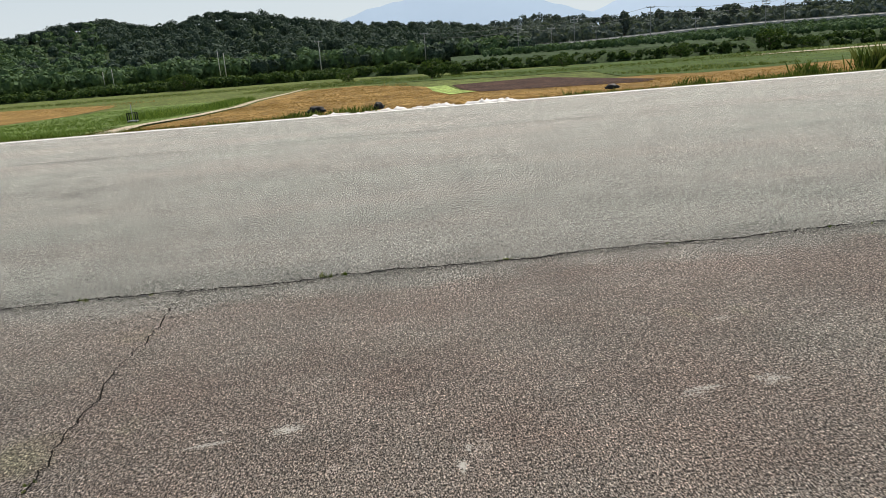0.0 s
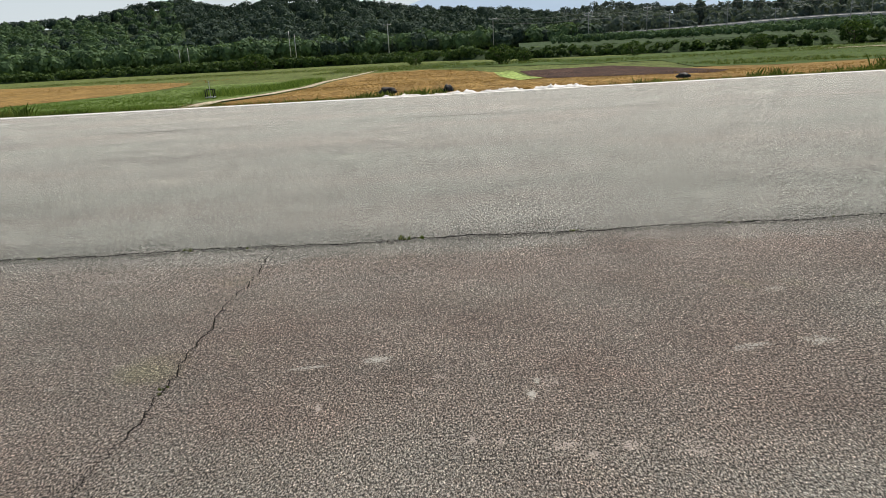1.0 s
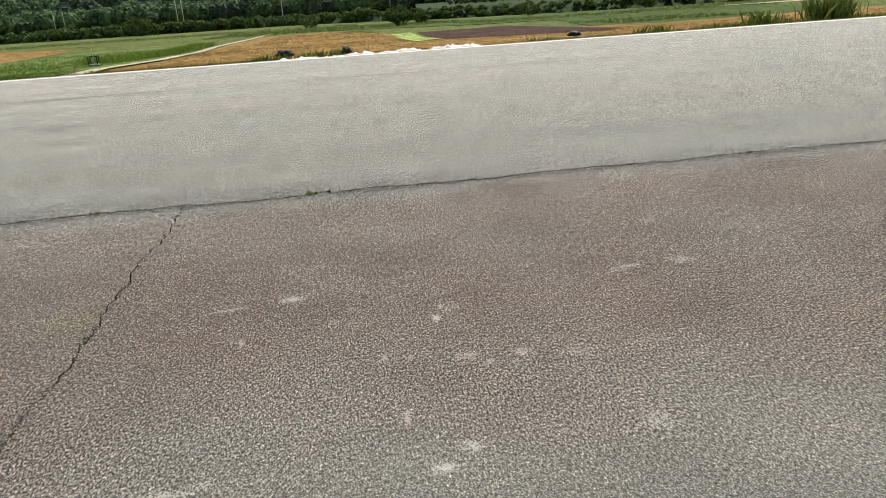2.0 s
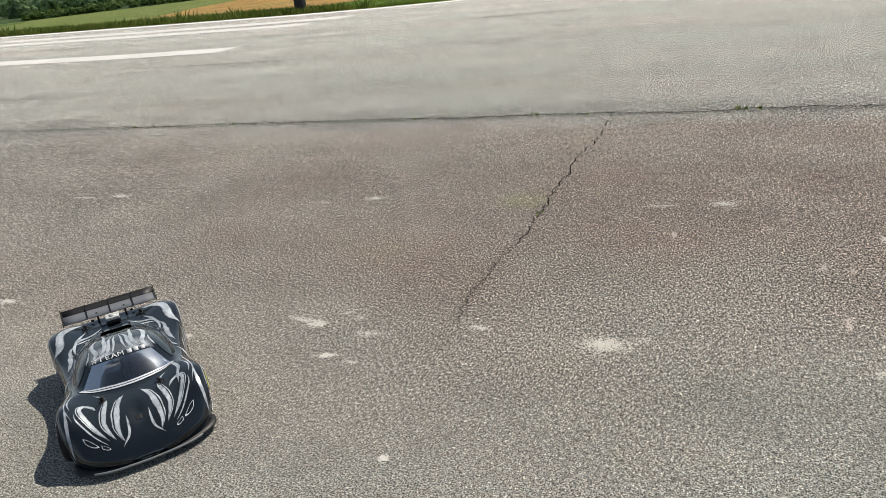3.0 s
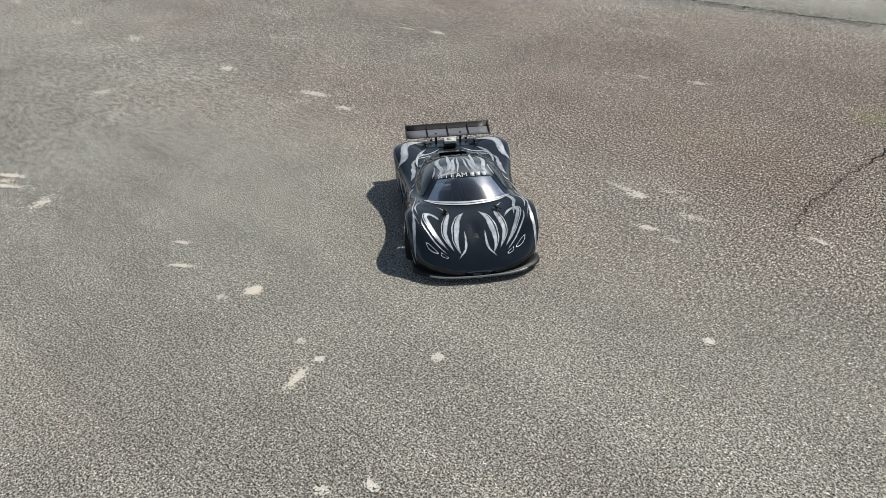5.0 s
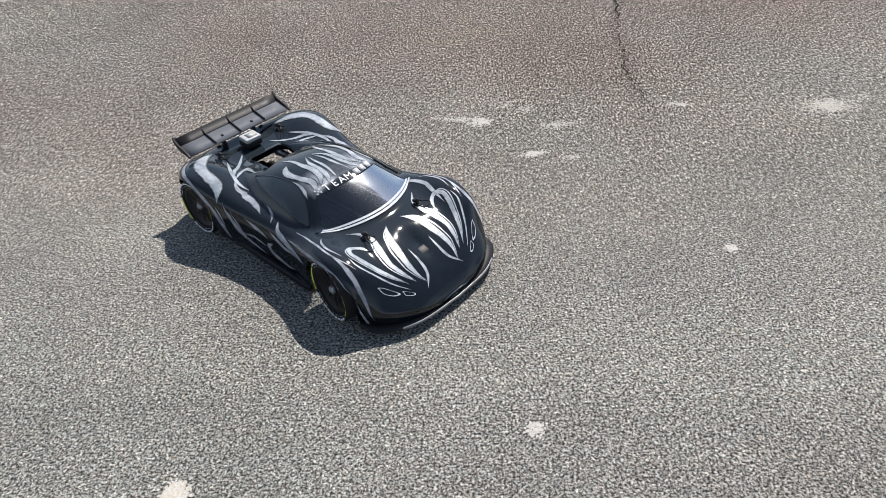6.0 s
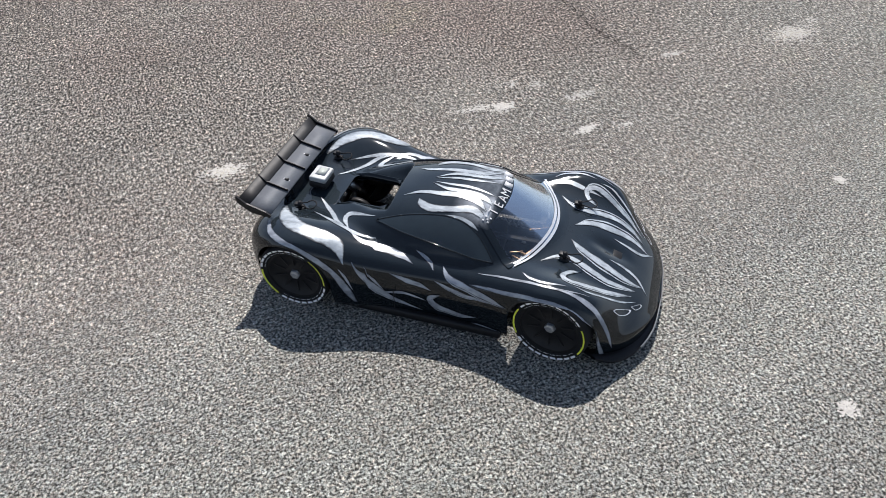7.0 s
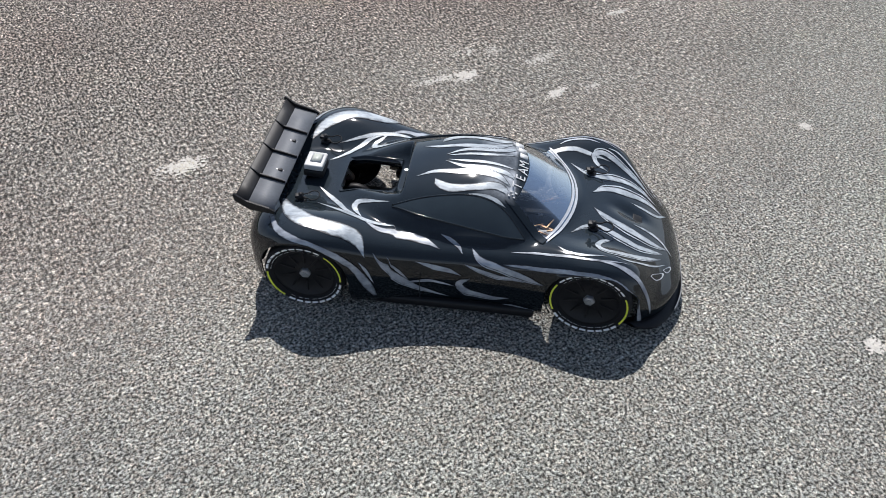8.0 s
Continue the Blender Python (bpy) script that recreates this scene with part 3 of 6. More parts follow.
residue("pale_flecks", [
    (-1.535, 1.40, 0.05, 0.026, 240, 4), (-1.72, 1.35, 0.07, 0.012, 130, 5), (-2.72, 1.375, 0.06, 0.03, 170, 0), (-2.90, 1.345, 0.09, 0.015, 110, 4), (-3.95, 1.36, 0.08, 0.03, 150, 0), (-4.18, 1.33, 0.10, 0.02, 110, 0),
    (-1.42, 2.21, 0.09, 0.05, 150, 10), (-0.57, 0.555, 0.080, 0.045, 620, 6), (-0.49, 0.59, 0.03, 0.02, 50, 0), (-0.85, 0.58, 0.045, 0.012, 110, -8), (-0.06, 0.545, 0.04, 0.02, 170, 0), (0.0, 0.60, 0.035, 0.03, 110, 0)], CHIP, 43)
residue("pale_flecks", [
    (-1.25, 0.53, 0.035, 0.025, 280, 0), (-1.30, 0.545, 0.075, 0.018, 170, -8), (-1.10, 0.51, 0.055, 0.018, 150, 5), (-1.20, 0.60, 0.03, 0.02, 50, 0), (-1.15, 0.405, 0.035, 0.012, 210, 12), (-1.08, 0.39, 0.03, 0.015, 60, 0),
    (-1.75, 0.53, 0.05, 0.03, 420, 0), (-1.55, 0.42, 0.02, 0.015, 60, 0), (-2.47, 0.52, 0.085, 0.03, 320, 10), (-2.28, 0.49, 0.05, 0.02, 140, 10), (-2.98, 0.50, 0.06, 0.03, 260, 0), (-3.74, 0.49, 0.09, 0.05, 240, 0)], CHIP, 55)
residue("pale_flecks", [
    (-4.28, 0.47, 0.08, 0.04, 170, 0), (-5.1, 0.47, 0.12, 0.05, 170, 0), (-3.19, 0.91, 0.14, 0.014, 140, 28), (-3.08, 0.06, 0.05, 0.05, 150, 40), (-2.56, -0.42, 0.055, 0.014, 210, 28), (-2.50, -0.455, 0.06, 0.012, 210, 32),
    (-2.32, -0.43, 0.03, 0.05, 130, 30), (-1.87, -0.30, 0.028, 0.009, 90, 30), (-1.785, -0.352, 0.045, 0.008, 180, 33), (-1.59, -0.305, 0.022, 0.024, 330, 0), (-1.62, -0.36, 0.012, 0.015, 60, 0), (-1.315, -0.405, 0.012, 0.045, 210, 22)], CHIP, 57)
residue("pale_flecks", [
    (-1.325, -0.35, 0.012, 0.012, 60, 0), (-1.182, -0.215, 0.016, 0.014, 110, 0), (-0.868, 0.118, 0.013, 0.014, 110, 0), (-1.10, -0.52, 0.014, 0.012, 50, 0), (-1.06, -0.47, 0.018, 0.012, 70, 0), (-1.39, -0.34, 0.012, 0.01, 40, 0),
    (0.57, 1.36, 0.08, 0.02, 60, 5), (0.84, 1.78, 0.07, 0.03, 90, 0), (0.63, 1.84, 0.05, 0.03, 40, 0), (0.37, 0.60, 0.06, 0.05, 190, 10), (-1.16, 0.58, 0.03, 0.02, 50, 0), (-1.21, 1.33, 0.02, 0.02, 30, 0)], CHIP, 59)
residue("dark_crumbs", [(-8 + 0.5 * i, SEAM_Y + 0.01, 0.30, 0.045, 46, 0) for i in range(28)] + [(x, y, 0.02, 0.12, 10, 0) for x, y in crack], TAR, 36, "dark crumbs along the open joint")
residue("pale_crumbs", [(-8 + 0.5 * i, SEAM_Y + 0.02, 0.30, 0.07, 16, 0) for i in range(28)], CHIP, 37)
residue("cream_flecks", [(-1.59, -0.305, 0.018, 0.022, 260, 0), (-0.57, 0.555, 0.07, 0.03, 200, 0), (-1.75, 0.53, 0.03, 0.02, 120, 0), (-1.315, -0.405, 0.01, 0.04, 90, 22), (-1.78, -0.35, 0.03, 0.008, 60, 33), (-2.53, -0.44, 0.05, 0.02, 90, 30)],
        plain("cream_residue", (0.43, 0.40, 0.33), 0.95, 0, 320, 0.5), 33)
residue("pink_flecks", [(-0.14, 0.985, 0.012, 0.03, 60, 0), (-0.08, 0.975, 0.012, 0.03, 40, 0), (0.05, 0.95, 0.05, 0.025, 130, 0), (0.10, 0.91, 0.02, 0.03, 60, 0), (0.18, 0.94, 0.04, 0.03, 130, 0), (0.31, 0.91, 0.07, 0.035, 130, 0), (-0.11, 0.72, 0.012, 0.05, 90, 0),
                        (-0.49, 1.155, 0.012, 0.04, 80, 0), (-0.26, 1.22, 0.02, 0.03, 50, 0), (-0.21, 1.29, 0.03, 0.02, 40, 0), (0.06, 1.23, 0.03, 0.04, 60, 0), (-2.0, 1.9, 0.3, 0.05, 100, 0), (2.9, 5.2, 0.5, 0.03, 260, -6), (3.3, 5.1, 0.3, 0.03, 160, -6), (1.8, 5.75, 0.06, 0.03, 50, 0)], CHIP_PINK, 35)


# ---- fields behind the runway ----
def field(name, pts, material, label, lift=0.02, rows=14):
    """A field draped over the land: each edge is cut at the given corners and filled row by row."""
    ys = [p[1] for p in pts]
    y0, y1 = min(ys), max(ys)
    verts, faces, last = [], [], None
    for i in range(rows + 1):
        y = y0 + (y1 - y0) * (i + (0.001 if i == 0 else -0.001 if i == rows else 0)) / rows
        cut = sorted(a[0] + (b[0] - a[0]) * (y - a[1]) / (b[1] - a[1]) for a, b in zip(pts, pts[1:] + pts[:1]) if (a[1] - y) * (b[1] - y) < 0)
        if len(cut) < 2:
            continue
        verts += [(cut[0], y, land(y, cut[0]) + lift), (cut[-1], y, land(y, cut[-1]) + lift)]
        k = len(verts)
        if last is not None:
            faces.append((last - 2, last - 1, k - 1, k - 2))
        last = k
    return tagged(link(name, mesh_of(name, verts, faces), material), label, "field", kind="structure")


field("barley_field", [(-3.9, 11.2), (16, 11.2), (22, 17), (19.8, 27.3), (14.3, 23.8), (10.4, 22.7), (7.5, 19.5), (6.3, 17.0), (4.9, 19.0), (2.9, 21.5), (2.6, 37), (2.1, 40.6), (-1.0, 53.4), (-5.1, 51), (-5.6, 37), (-5.3, 28), (-4.6, 20), (-4.6, 15)], BARLEY, "ripe golden brown barley field", 0.012, 60)
field("earth_field", [(3.0, 21.3), (4.9, 19.0), (6.3, 17.0), (7.6, 19.5), (9.3, 30), (8.6, 37.6), (3.8, 37.4)], EARTH, "freshly ploughed dark brown earth", 0.02, 30)
field("lettuce_field", [(2.0, 20.5), (2.9, 21.5), (3.5, 37.5), (2.5, 37.3)], LIME, "pale green rows of young lettuce", 0.03)
field("soy_field", [(-12.5, 11.4), (-4.7, 11.4), (-5.3, 15), (-5.4, 20), (-6.1, 28), (-6.4, 36), (-9.5, 42), (-13.6, 43), (-14.6, 36), (-15.4, 30), (-13.6, 21.5), (-13.2, 16)], SOY, "green field of young bean plants", 0.012, 30)
field("dry_meadow", [(-34, 15), (-15.5, 12.6), (-17, 20), (-22, 27), (-40, 28)], soil_mat("dry_meadow", (0.15, 0.115, 0.04), (0.10, 0.125, 0.04), (0.20, 0.12, 0.05), 0.5, 0.8, 5.0, rows=0.4), "patch of dry reddish meadow grass", 0.03, 12)
field("barley_strip", [(-13.8, 21.8), (-15.5, 30), (-14.7, 36), (-16, 46), (-18.3, 53.5), (-28, 62.4), (-43, 71.6), (-52, 70), (-40, 45), (-25, 24)], BARLEY, "strip of ripe barley", 0.02, 30)
field("rice_field", [(9.9, 28.5), (10.5, 22.9), (14.3, 23.9), (19.8, 27.4), (25, 35), (27, 48), (21, 45.5), (12.8, 43.8)], RICE, "level bright green rice field", 0.025, 20)
field("green_strip", [(-6, 63), (3, 52), (9, 43), (15, 42), (34, 49), (60, 57), (64, 66), (30, 62), (10, 66), (0, 78)], RICE, "grassy strip behind the fields", 0.03)
field("far_meadow", [(-150, 20), (-28, 14), (-30, 30), (-62, 33), (-92, 74), (-220, 90)], RICE, "wide green meadow", 0.02)
field("dry_track", [(-4.35, 11.2), (-3.95, 11.2), (-4.75, 15), (-4.75, 20), (-5.45, 28), (-5.75, 37), (-5.3, 48), (-5.25, 62), (-5.5, 62), (-5.65, 48), (-6.15, 37), (-5.85, 28), (-5.15, 20), (-5.1, 15)], DIRT, "pale dry farm track", 0.03, 40)
field("far_track", [(25.5, 49.3), (34, 45.8), (60, 52), (60, 53.5), (34, 47), (26, 51)], DIRT, "pale gravel track behind the rice field", 0.04, 10)


def blades(name, spots, material, label, seed, category="grass"):
    """Tufts of tapered blades. Spots: x, y, spread along x and y, tufts, height."""
    rng = random.Random(seed)
    verts, faces = [], []
    for x, y, wx, wy, tufts, height in spots:
        for _ in range(tufts):
            tx, ty = x + rng.uniform(-wx, wx), y + rng.uniform(-wy, wy)
            tz = land(ty, tx) if ty > EDGE else rise(tx)
            h0 = height * rng.uniform(0.5, 1.15)
            for _ in range(9):
                a = rng.uniform(0, 6.283)
                h, lean = h0 * rng.uniform(0.6, 1.1), h0 * rng.uniform(0.05, 0.55)
                w = 0.0015 + 0.011 * h0
                dx, dy = math.cos(a), math.sin(a)
                bx, by = tx + rng.gauss(0, 0.35 * h0), ty + rng.gauss(0, 0.2 * h0)
                b = len(verts)
                verts += [(bx - dy * w, by + dx * w, tz), (bx + dy * w, by - dx * w, tz), (bx + dx * lean * 0.4 + dy * w * 0.6, by + dy * lean * 0.4 - dx * w * 0.6, tz + h * 0.65),
                          (bx + dx * lean, by + dy * lean, tz + h)]
                faces += [(b, b + 1, b + 2), (b, b + 2, b + 3)]
    return tagged(link(name, mesh_of(name, verts, faces), material), label, category, kind="stuff")


blades("verge_grass", [(2.0, 10.33, 3.4, 0.04, 150, 0.05), (5.5, 10.45, 2.5, 0.12, 220, 0.08), (-70, 10.7, 48, 0.35, 2600, 0.16), (-16, 10.9, 9, 0.5, 5200, 0.17), (-4.6, 10.7, 3.5, 0.3, 260, 0.10), (-0.9, 10.7, 0.5, 0.2, 60, 0.14), (8.5, 10.8, 3.0, 0.25, 320, 0.12),
                       (18, 10.95, 7, 0.35, 1600, 0.2), (5, 10.75, 3, 0.2, 50, 0.1), (40, 11, 16, 0.4, 500, 0.3)], GRASS, "ragged green verge grass beside the runway", 41)
blades("tall_weed", [(-6.55, 10.8, 0.05, 0.06, 7, 0.27), (-5.9, 10.8, 0.35, 0.15, 26, 0.12), (-19, 11.0, 11, 0.3, 90, 0.26), (4.8, 10.9, 0.25, 0.1, 24, 0.16), (6.7, 10.9, 0.25, 0.1, 28, 0.25), (7.9, 10.95, 0.25, 0.12, 44, 0.42), (-1.3, 10.75, 0.12, 0.1, 12, 0.12), (-0.2, 10.75, 0.1, 0.08, 14, 0.15), (2.9, 10.6, 0.2, 0.06, 14, 0.12)], WEED, "tall dark weeds on the verge", 43, "weed")
blades("barley_stalks", [(3.5, 13.0, 9, 1.8, 5200, 0.028), (2, 18, 6.5, 3.5, 4600, 0.032), (-1, 28, 4, 7, 3200, 0.045), (-1, 42, 3.0, 8, 1800, 0.06), (-24, 52, 8, 9, 1200, 0.07), (13, 17.0, 7, 3.5, 2600, 0.045), (-2.5, 11.6, 1.6, 0.35, 400, 0.05), (4, 11.5, 6, 0.3, 500, 0.06)], STRAW, "ripe barley stalks", 45, "barley")
blades("bean_plants", [(-9, 13.4, 3.7, 1.8, 3400, 0.05), (-9.6, 19, 3.8, 4, 3600, 0.055), (-10.3, 31, 4, 8, 2600, 0.07), (-6.9, 30, 0.6, 9, 800, 0.24), (-9, 11.6, 4.3, 0.3, 900, 0.09)], CROP, "rows of young green bean plants", 47, "crop")
blades("strip_grass", [(0, 62, 10, 8, 1600, 0.16), (18, 50, 10, 5, 1300, 0.14), (38, 55, 12, 6, 900, 0.16), (-20, 75, 22, 5, 1800, 0.16), (26, 40, 12, 7, 1500, 0.08), (14, 31, 3, 4, 500, 0.14)], GRASS, "tufted grass between the fields", 48)
blades("crack_weeds", [(-0.34, 2.58, 0.03, 0.006, 4, 0.022), (-0.27, 2.58, 0.015, 0.006, 2, 0.018), (1.2, 2.58, 1.0, 0.008, 12, 0.010), (-0.905, 1.29, 0.012, 0.02, 3, 0.012), (-3, 2.58, 2.0, 0.012, 14, 0.016)], GRASS, "tiny weeds growing in the paving joint", 49)


# ---- hedge bank, wooded hills and far mountains ----
EYE_Z = 0.83


def at_az(az, dist):
    return dist * math.sin(radians(az)), dist * math.cos(radians(az))


def height_at(el, dist):
    return EYE_Z + dist * math.tan(radians(el))


RIDGE_AZ = [-75, -60, -48, -40, -32, -24.9, -20.3, -18.2, -15.6, -13, -11.4, -9, -6.2, -2.2, 2, 5, 8.4, 10]
RIDGE_EL = [0.9, 1.1, 1.4, 1.8, 2.2, 2.55, 3.35, 3.4, 2.85, 3.2, 3.5, 3.45, 3.0, 2.25, 1.95, 1.7, 1.2, 0.7]
FAR_AZ = [2, 6, 9, 12.3, 15.5, 18.8, 22, 26.6, 30, 34, 40, 50]
FAR_EL = [0.9, 1.0, 1.25, 1.6, 1.35, 1.0, 1.1, 1.05, 0.95, 0.9, 0.6, 0.4]


def hill(name, az0, az1, near, far, base_el, azs, els, material, label, cols=80):
    """A solid slope that carries the trees, from its foot up to the ridge and down behind."""
    verts, faces, rows = [], [], 5
    for i in range(cols + 1):
        az = az0 + (az1 - az0) * i / cols
        el = curve(az, azs, els)
        for j in range(rows + 1):
            f = j / rows
            d = near + (far - near) * f
            x, y = at_az(az, d)
            verts.append((x, y, height_at(base_el + (el - 0.7 - base_el) * f, d)))
        x, y = at_az(az, far * 1.25)
        verts.append((x, y, -6))
    n = rows + 2
    for i in range(cols):
        for j in range(n - 1):
            faces.append((i * n + j, (i + 1) * n + j, (i + 1) * n + j + 1, i * n + j + 1))
    return tagged(link(name, mesh_of(name, verts, faces, True), material), label, "hill", kind="structure")


def crowns(name, trees, material, label, seed, leaves=110, leaf=0.9, category="trees"):
    """Tree crowns of many small tilted leaf clumps. Trees: x, y, z of the foot, height, width."""
    rng = np.random.default_rng(seed)
    vs, fs = [], []
    base = 0
    for x, y, z, h, w in trees:
        n = leaves
        lobes = rng.normal(0, 1, (6, 3))
        lobes /= np.linalg.norm(lobes, axis=1)[:, None]
        lobes[:, 2] = np.abs(lobes[:, 2]) * 0.9
        d = rng.normal(0, 1, (n, 3))
        d /= np.linalg.norm(d, axis=1)[:, None]
        d[:, 2] = np.where((d[:, 2] < -0.35) & (rng.random(n) < 0.6), -d[:, 2], d[:, 2])
        lump = 0.62 + 0.4 * np.clip((d @ lobes.T).max(1), 0, 1) ** 3
        r = lump * (0.72 + 0.3 * rng.random(n))
        c = np.c_[d[:, 0] * w * 0.5 * r, d[:, 1] * w * 0.5 * r, h * 0.47 + d[:, 2] * h * 0.5 * r] + (x, y, z)
        a, b = rng.normal(0, 1, (n, 3)), rng.normal(0, 1, (n, 3))
        size = leaf * (0.5 + rng.random((n, 1)))
        nrm = d + 0.28 * rng.normal(0, 1, (n, 3))
        a = np.cross(nrm, a)
        a /= np.linalg.norm(a, axis=1)[:, None]
        b = np.cross(nrm, a)
        b /= np.linalg.norm(b, axis=1)[:, None]
        quad = np.stack([c + a * size, c + b * size * 0.6, c - a * size * 0.8, c - b * size * 0.6], 1)
        vs.append(quad.reshape(-1, 3))
        ids = base + np.arange(4 * n).reshape(-1, 4)
        fs.append(ids)
        base += 4 * n
    me = mesh_of(name, np.concatenate(vs).tolist(), np.concatenate(fs).tolist())
    return tagged(link(name, me, material), label, category, kind="stuff")


hill("backdrop_hill", -59, 10, 205, 400, -1.0, RIDGE_AZ, RIDGE_EL, soil_mat("forest_floor", (0.03, 0.05, 0.02), (0.045, 0.07, 0.03), (0.025, 0.04, 0.016), 0.05), "dark wooded hillside")
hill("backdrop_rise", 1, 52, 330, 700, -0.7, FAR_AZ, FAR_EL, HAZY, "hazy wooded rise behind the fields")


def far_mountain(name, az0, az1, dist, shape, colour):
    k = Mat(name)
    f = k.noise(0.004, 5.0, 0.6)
    # emission and blue tint stand in for the haze before the mountain
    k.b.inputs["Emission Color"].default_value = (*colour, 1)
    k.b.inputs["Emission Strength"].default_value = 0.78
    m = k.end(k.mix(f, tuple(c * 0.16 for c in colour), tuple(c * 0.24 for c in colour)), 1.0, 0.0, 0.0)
    verts, faces = [], []
    for i in range(61):
        az = az0 + (az1 - az0) * i / 60
        el = curve(az, [p[0] for p in shape], [p[1] for p in shape])
        x, y = at_az(az, dist)
        x2, y2 = at_az(az, dist * 0.86)
        verts += [(x2, y2, -20), (x, y, height_at(max(el, -0.2) + 0.05 * math.sin(i * 1.7) * step(0, 1, el), dist)), (x * 1.1, y * 1.1, -20)]
    for i in range(60):
        for j in range(2):
            faces.append((i * 3 + j, i * 3 + 3 + j, i * 3 + 4 + j, i * 3 + 1 + j))
    tagged(link(name, mesh_of(name, verts, faces, True), m), "mountain far behind the hills, glowing pale blue for haze", "mountain", kind="structure")


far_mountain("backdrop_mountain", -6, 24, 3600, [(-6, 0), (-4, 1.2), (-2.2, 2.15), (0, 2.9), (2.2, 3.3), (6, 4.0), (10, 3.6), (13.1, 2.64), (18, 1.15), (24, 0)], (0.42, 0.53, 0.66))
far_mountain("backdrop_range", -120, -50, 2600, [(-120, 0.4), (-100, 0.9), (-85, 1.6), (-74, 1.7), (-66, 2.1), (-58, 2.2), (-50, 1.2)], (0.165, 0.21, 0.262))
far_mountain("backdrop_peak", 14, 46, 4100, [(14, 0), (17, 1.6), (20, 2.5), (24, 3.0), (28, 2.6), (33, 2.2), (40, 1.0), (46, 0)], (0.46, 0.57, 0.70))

rng = random.Random(61)
pines, broads, hazies = [], [], []
for _ in range(2200):
    az = rng.uniform(-58.5, 9.5)
    f = rng.random() ** 0.8
    d = 207 + 190 * f
    el = -1.0 + (curve(az, RIDGE_AZ, RIDGE_EL) - 0.7 + 1.0) * f
    x, y = at_az(az, d)
    z = height_at(el, d)
    dark = az > -19 and not (f < 0.18 and rng.random() < 0.6)
    h = rng.uniform(4.5, 8.5) * (1.0 if dark else 0.85)
    (pines if dark or rng.random() < 0.25 else broads).append((x, y, z - 1.2, h, h * rng.uniform(0.65, 0.95)))
for _ in range(520):
    az = rng.uniform(-52, 12)
    d = rng.uniform(172, 206)
    x, y = at_az(az, d)
    h = rng.uniform(4.0, 6.5)
    (broads if az < -10 or rng.random() < 0.5 else pines).append((x, y, height_at(-1.25, d) - 0.6, h, h * rng.uniform(0.8, 1.2)))
for i in range(330):
    az = -50 + 60 * i / 330 + rng.uniform(-0.2, 0.2)
    x, y = at_az(az, 396)
    pines.append((x, y, height_at(curve(az, RIDGE_AZ, RIDGE_EL) - 0.78, 396), rng.uniform(3.5, 6.5), rng.uniform(4.5, 7)))
for _ in range(1500):
    az = rng.uniform(1, 50)
    f = rng.random()
    d = 335 + 350 * f
    el = -0.7 + (curve(az, FAR_AZ, FAR_EL) - 0.75 + 0.7) * f
    x, y = at_az(az, d)
    hazies.append((x, y, height_at(el, d) - 1, rng.uniform(5.5, 10.5), rng.uniform(6, 10)))
for i in range(170):
    az = 7 + 43 * i / 170 + rng.uniform(-0.1, 0.1)
    x, y = at_az(az, 690)
    hazies.append((x, y, height_at(curve(az, FAR_AZ, FAR_EL) - 0.62, 690), rng.uniform(6, 11), rng.uniform(7, 12)))
grove = []
for az, d, h, w in ((-62.5, 320, 10.5, 6.0), (-61.7, 318, 7.6, 8.5), (-61.0, 322, 6.6, 7.0), (-59.8, 322, 6.6, 7.5), (-59.2, 326, 5.4, 6.5), (-64.4, 330, 5.4, 8.0), (-65.4, 330, 6.4, 8.0), (-66.6, 330, 5.4, 8.0), (-58.4, 330, 5.6, 8.0), (-57.9, 262, 8.6, 9.0), (-57.2, 258, 9.5, 9.0), (-56.6, 258, 8.0, 6.5), (-55.5, 258, 8.4, 7.0), (-54.4, 256, 8.0, 7.0), (-53.4, 256, 8.5, 7.0), (-52.4, 256, 8.0, 7.0)):
    x, y = at_az(az, d)
    grove.append((x, y, land(y) - 1.6, h * 1.1, w))
crowns("grove", grove, PINE, "dark hazy trees in a loose row by the west road", 67, 420, 0.42)
crowns("pine_forest", pines, PINE, "dense dark green pine wood on the hill", 62, 200, 0.5)
crowns("broadleaf_forest", broads, BROAD, "mixed green broadleaf wood on the hill", 63, 200, 0.5)
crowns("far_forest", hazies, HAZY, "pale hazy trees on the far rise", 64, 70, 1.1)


def bank(name, pts, material, label):
    """A low earth bank. Points: azimuth, distance, top elevation in degrees."""
    verts, faces = [], []
    for az, d, el in pts:
        x, y = at_az(az, d)
        bx, by = at_az(az, d + 12)
        x2, y2 = at_az(az, d + 6)
        x3, y3 = at_az(az, d + 3)
        verts += [(x, y, land(y) - 0.2), (x3, y3, height_at(el, d + 3)), (x2, y2, height_at(el, d + 6)), (bx, by, land(by) - 0.5)]
    for i in range(len(pts) - 1):
        for j in range(3):
            faces.append((i * 4 + j, i * 4 + 4 + j, i * 4 + 5 + j, i * 4 + 1 + j))
    return tagged(link(name, mesh_of(name, verts, faces, True), material), label, "bank", kind="structure")


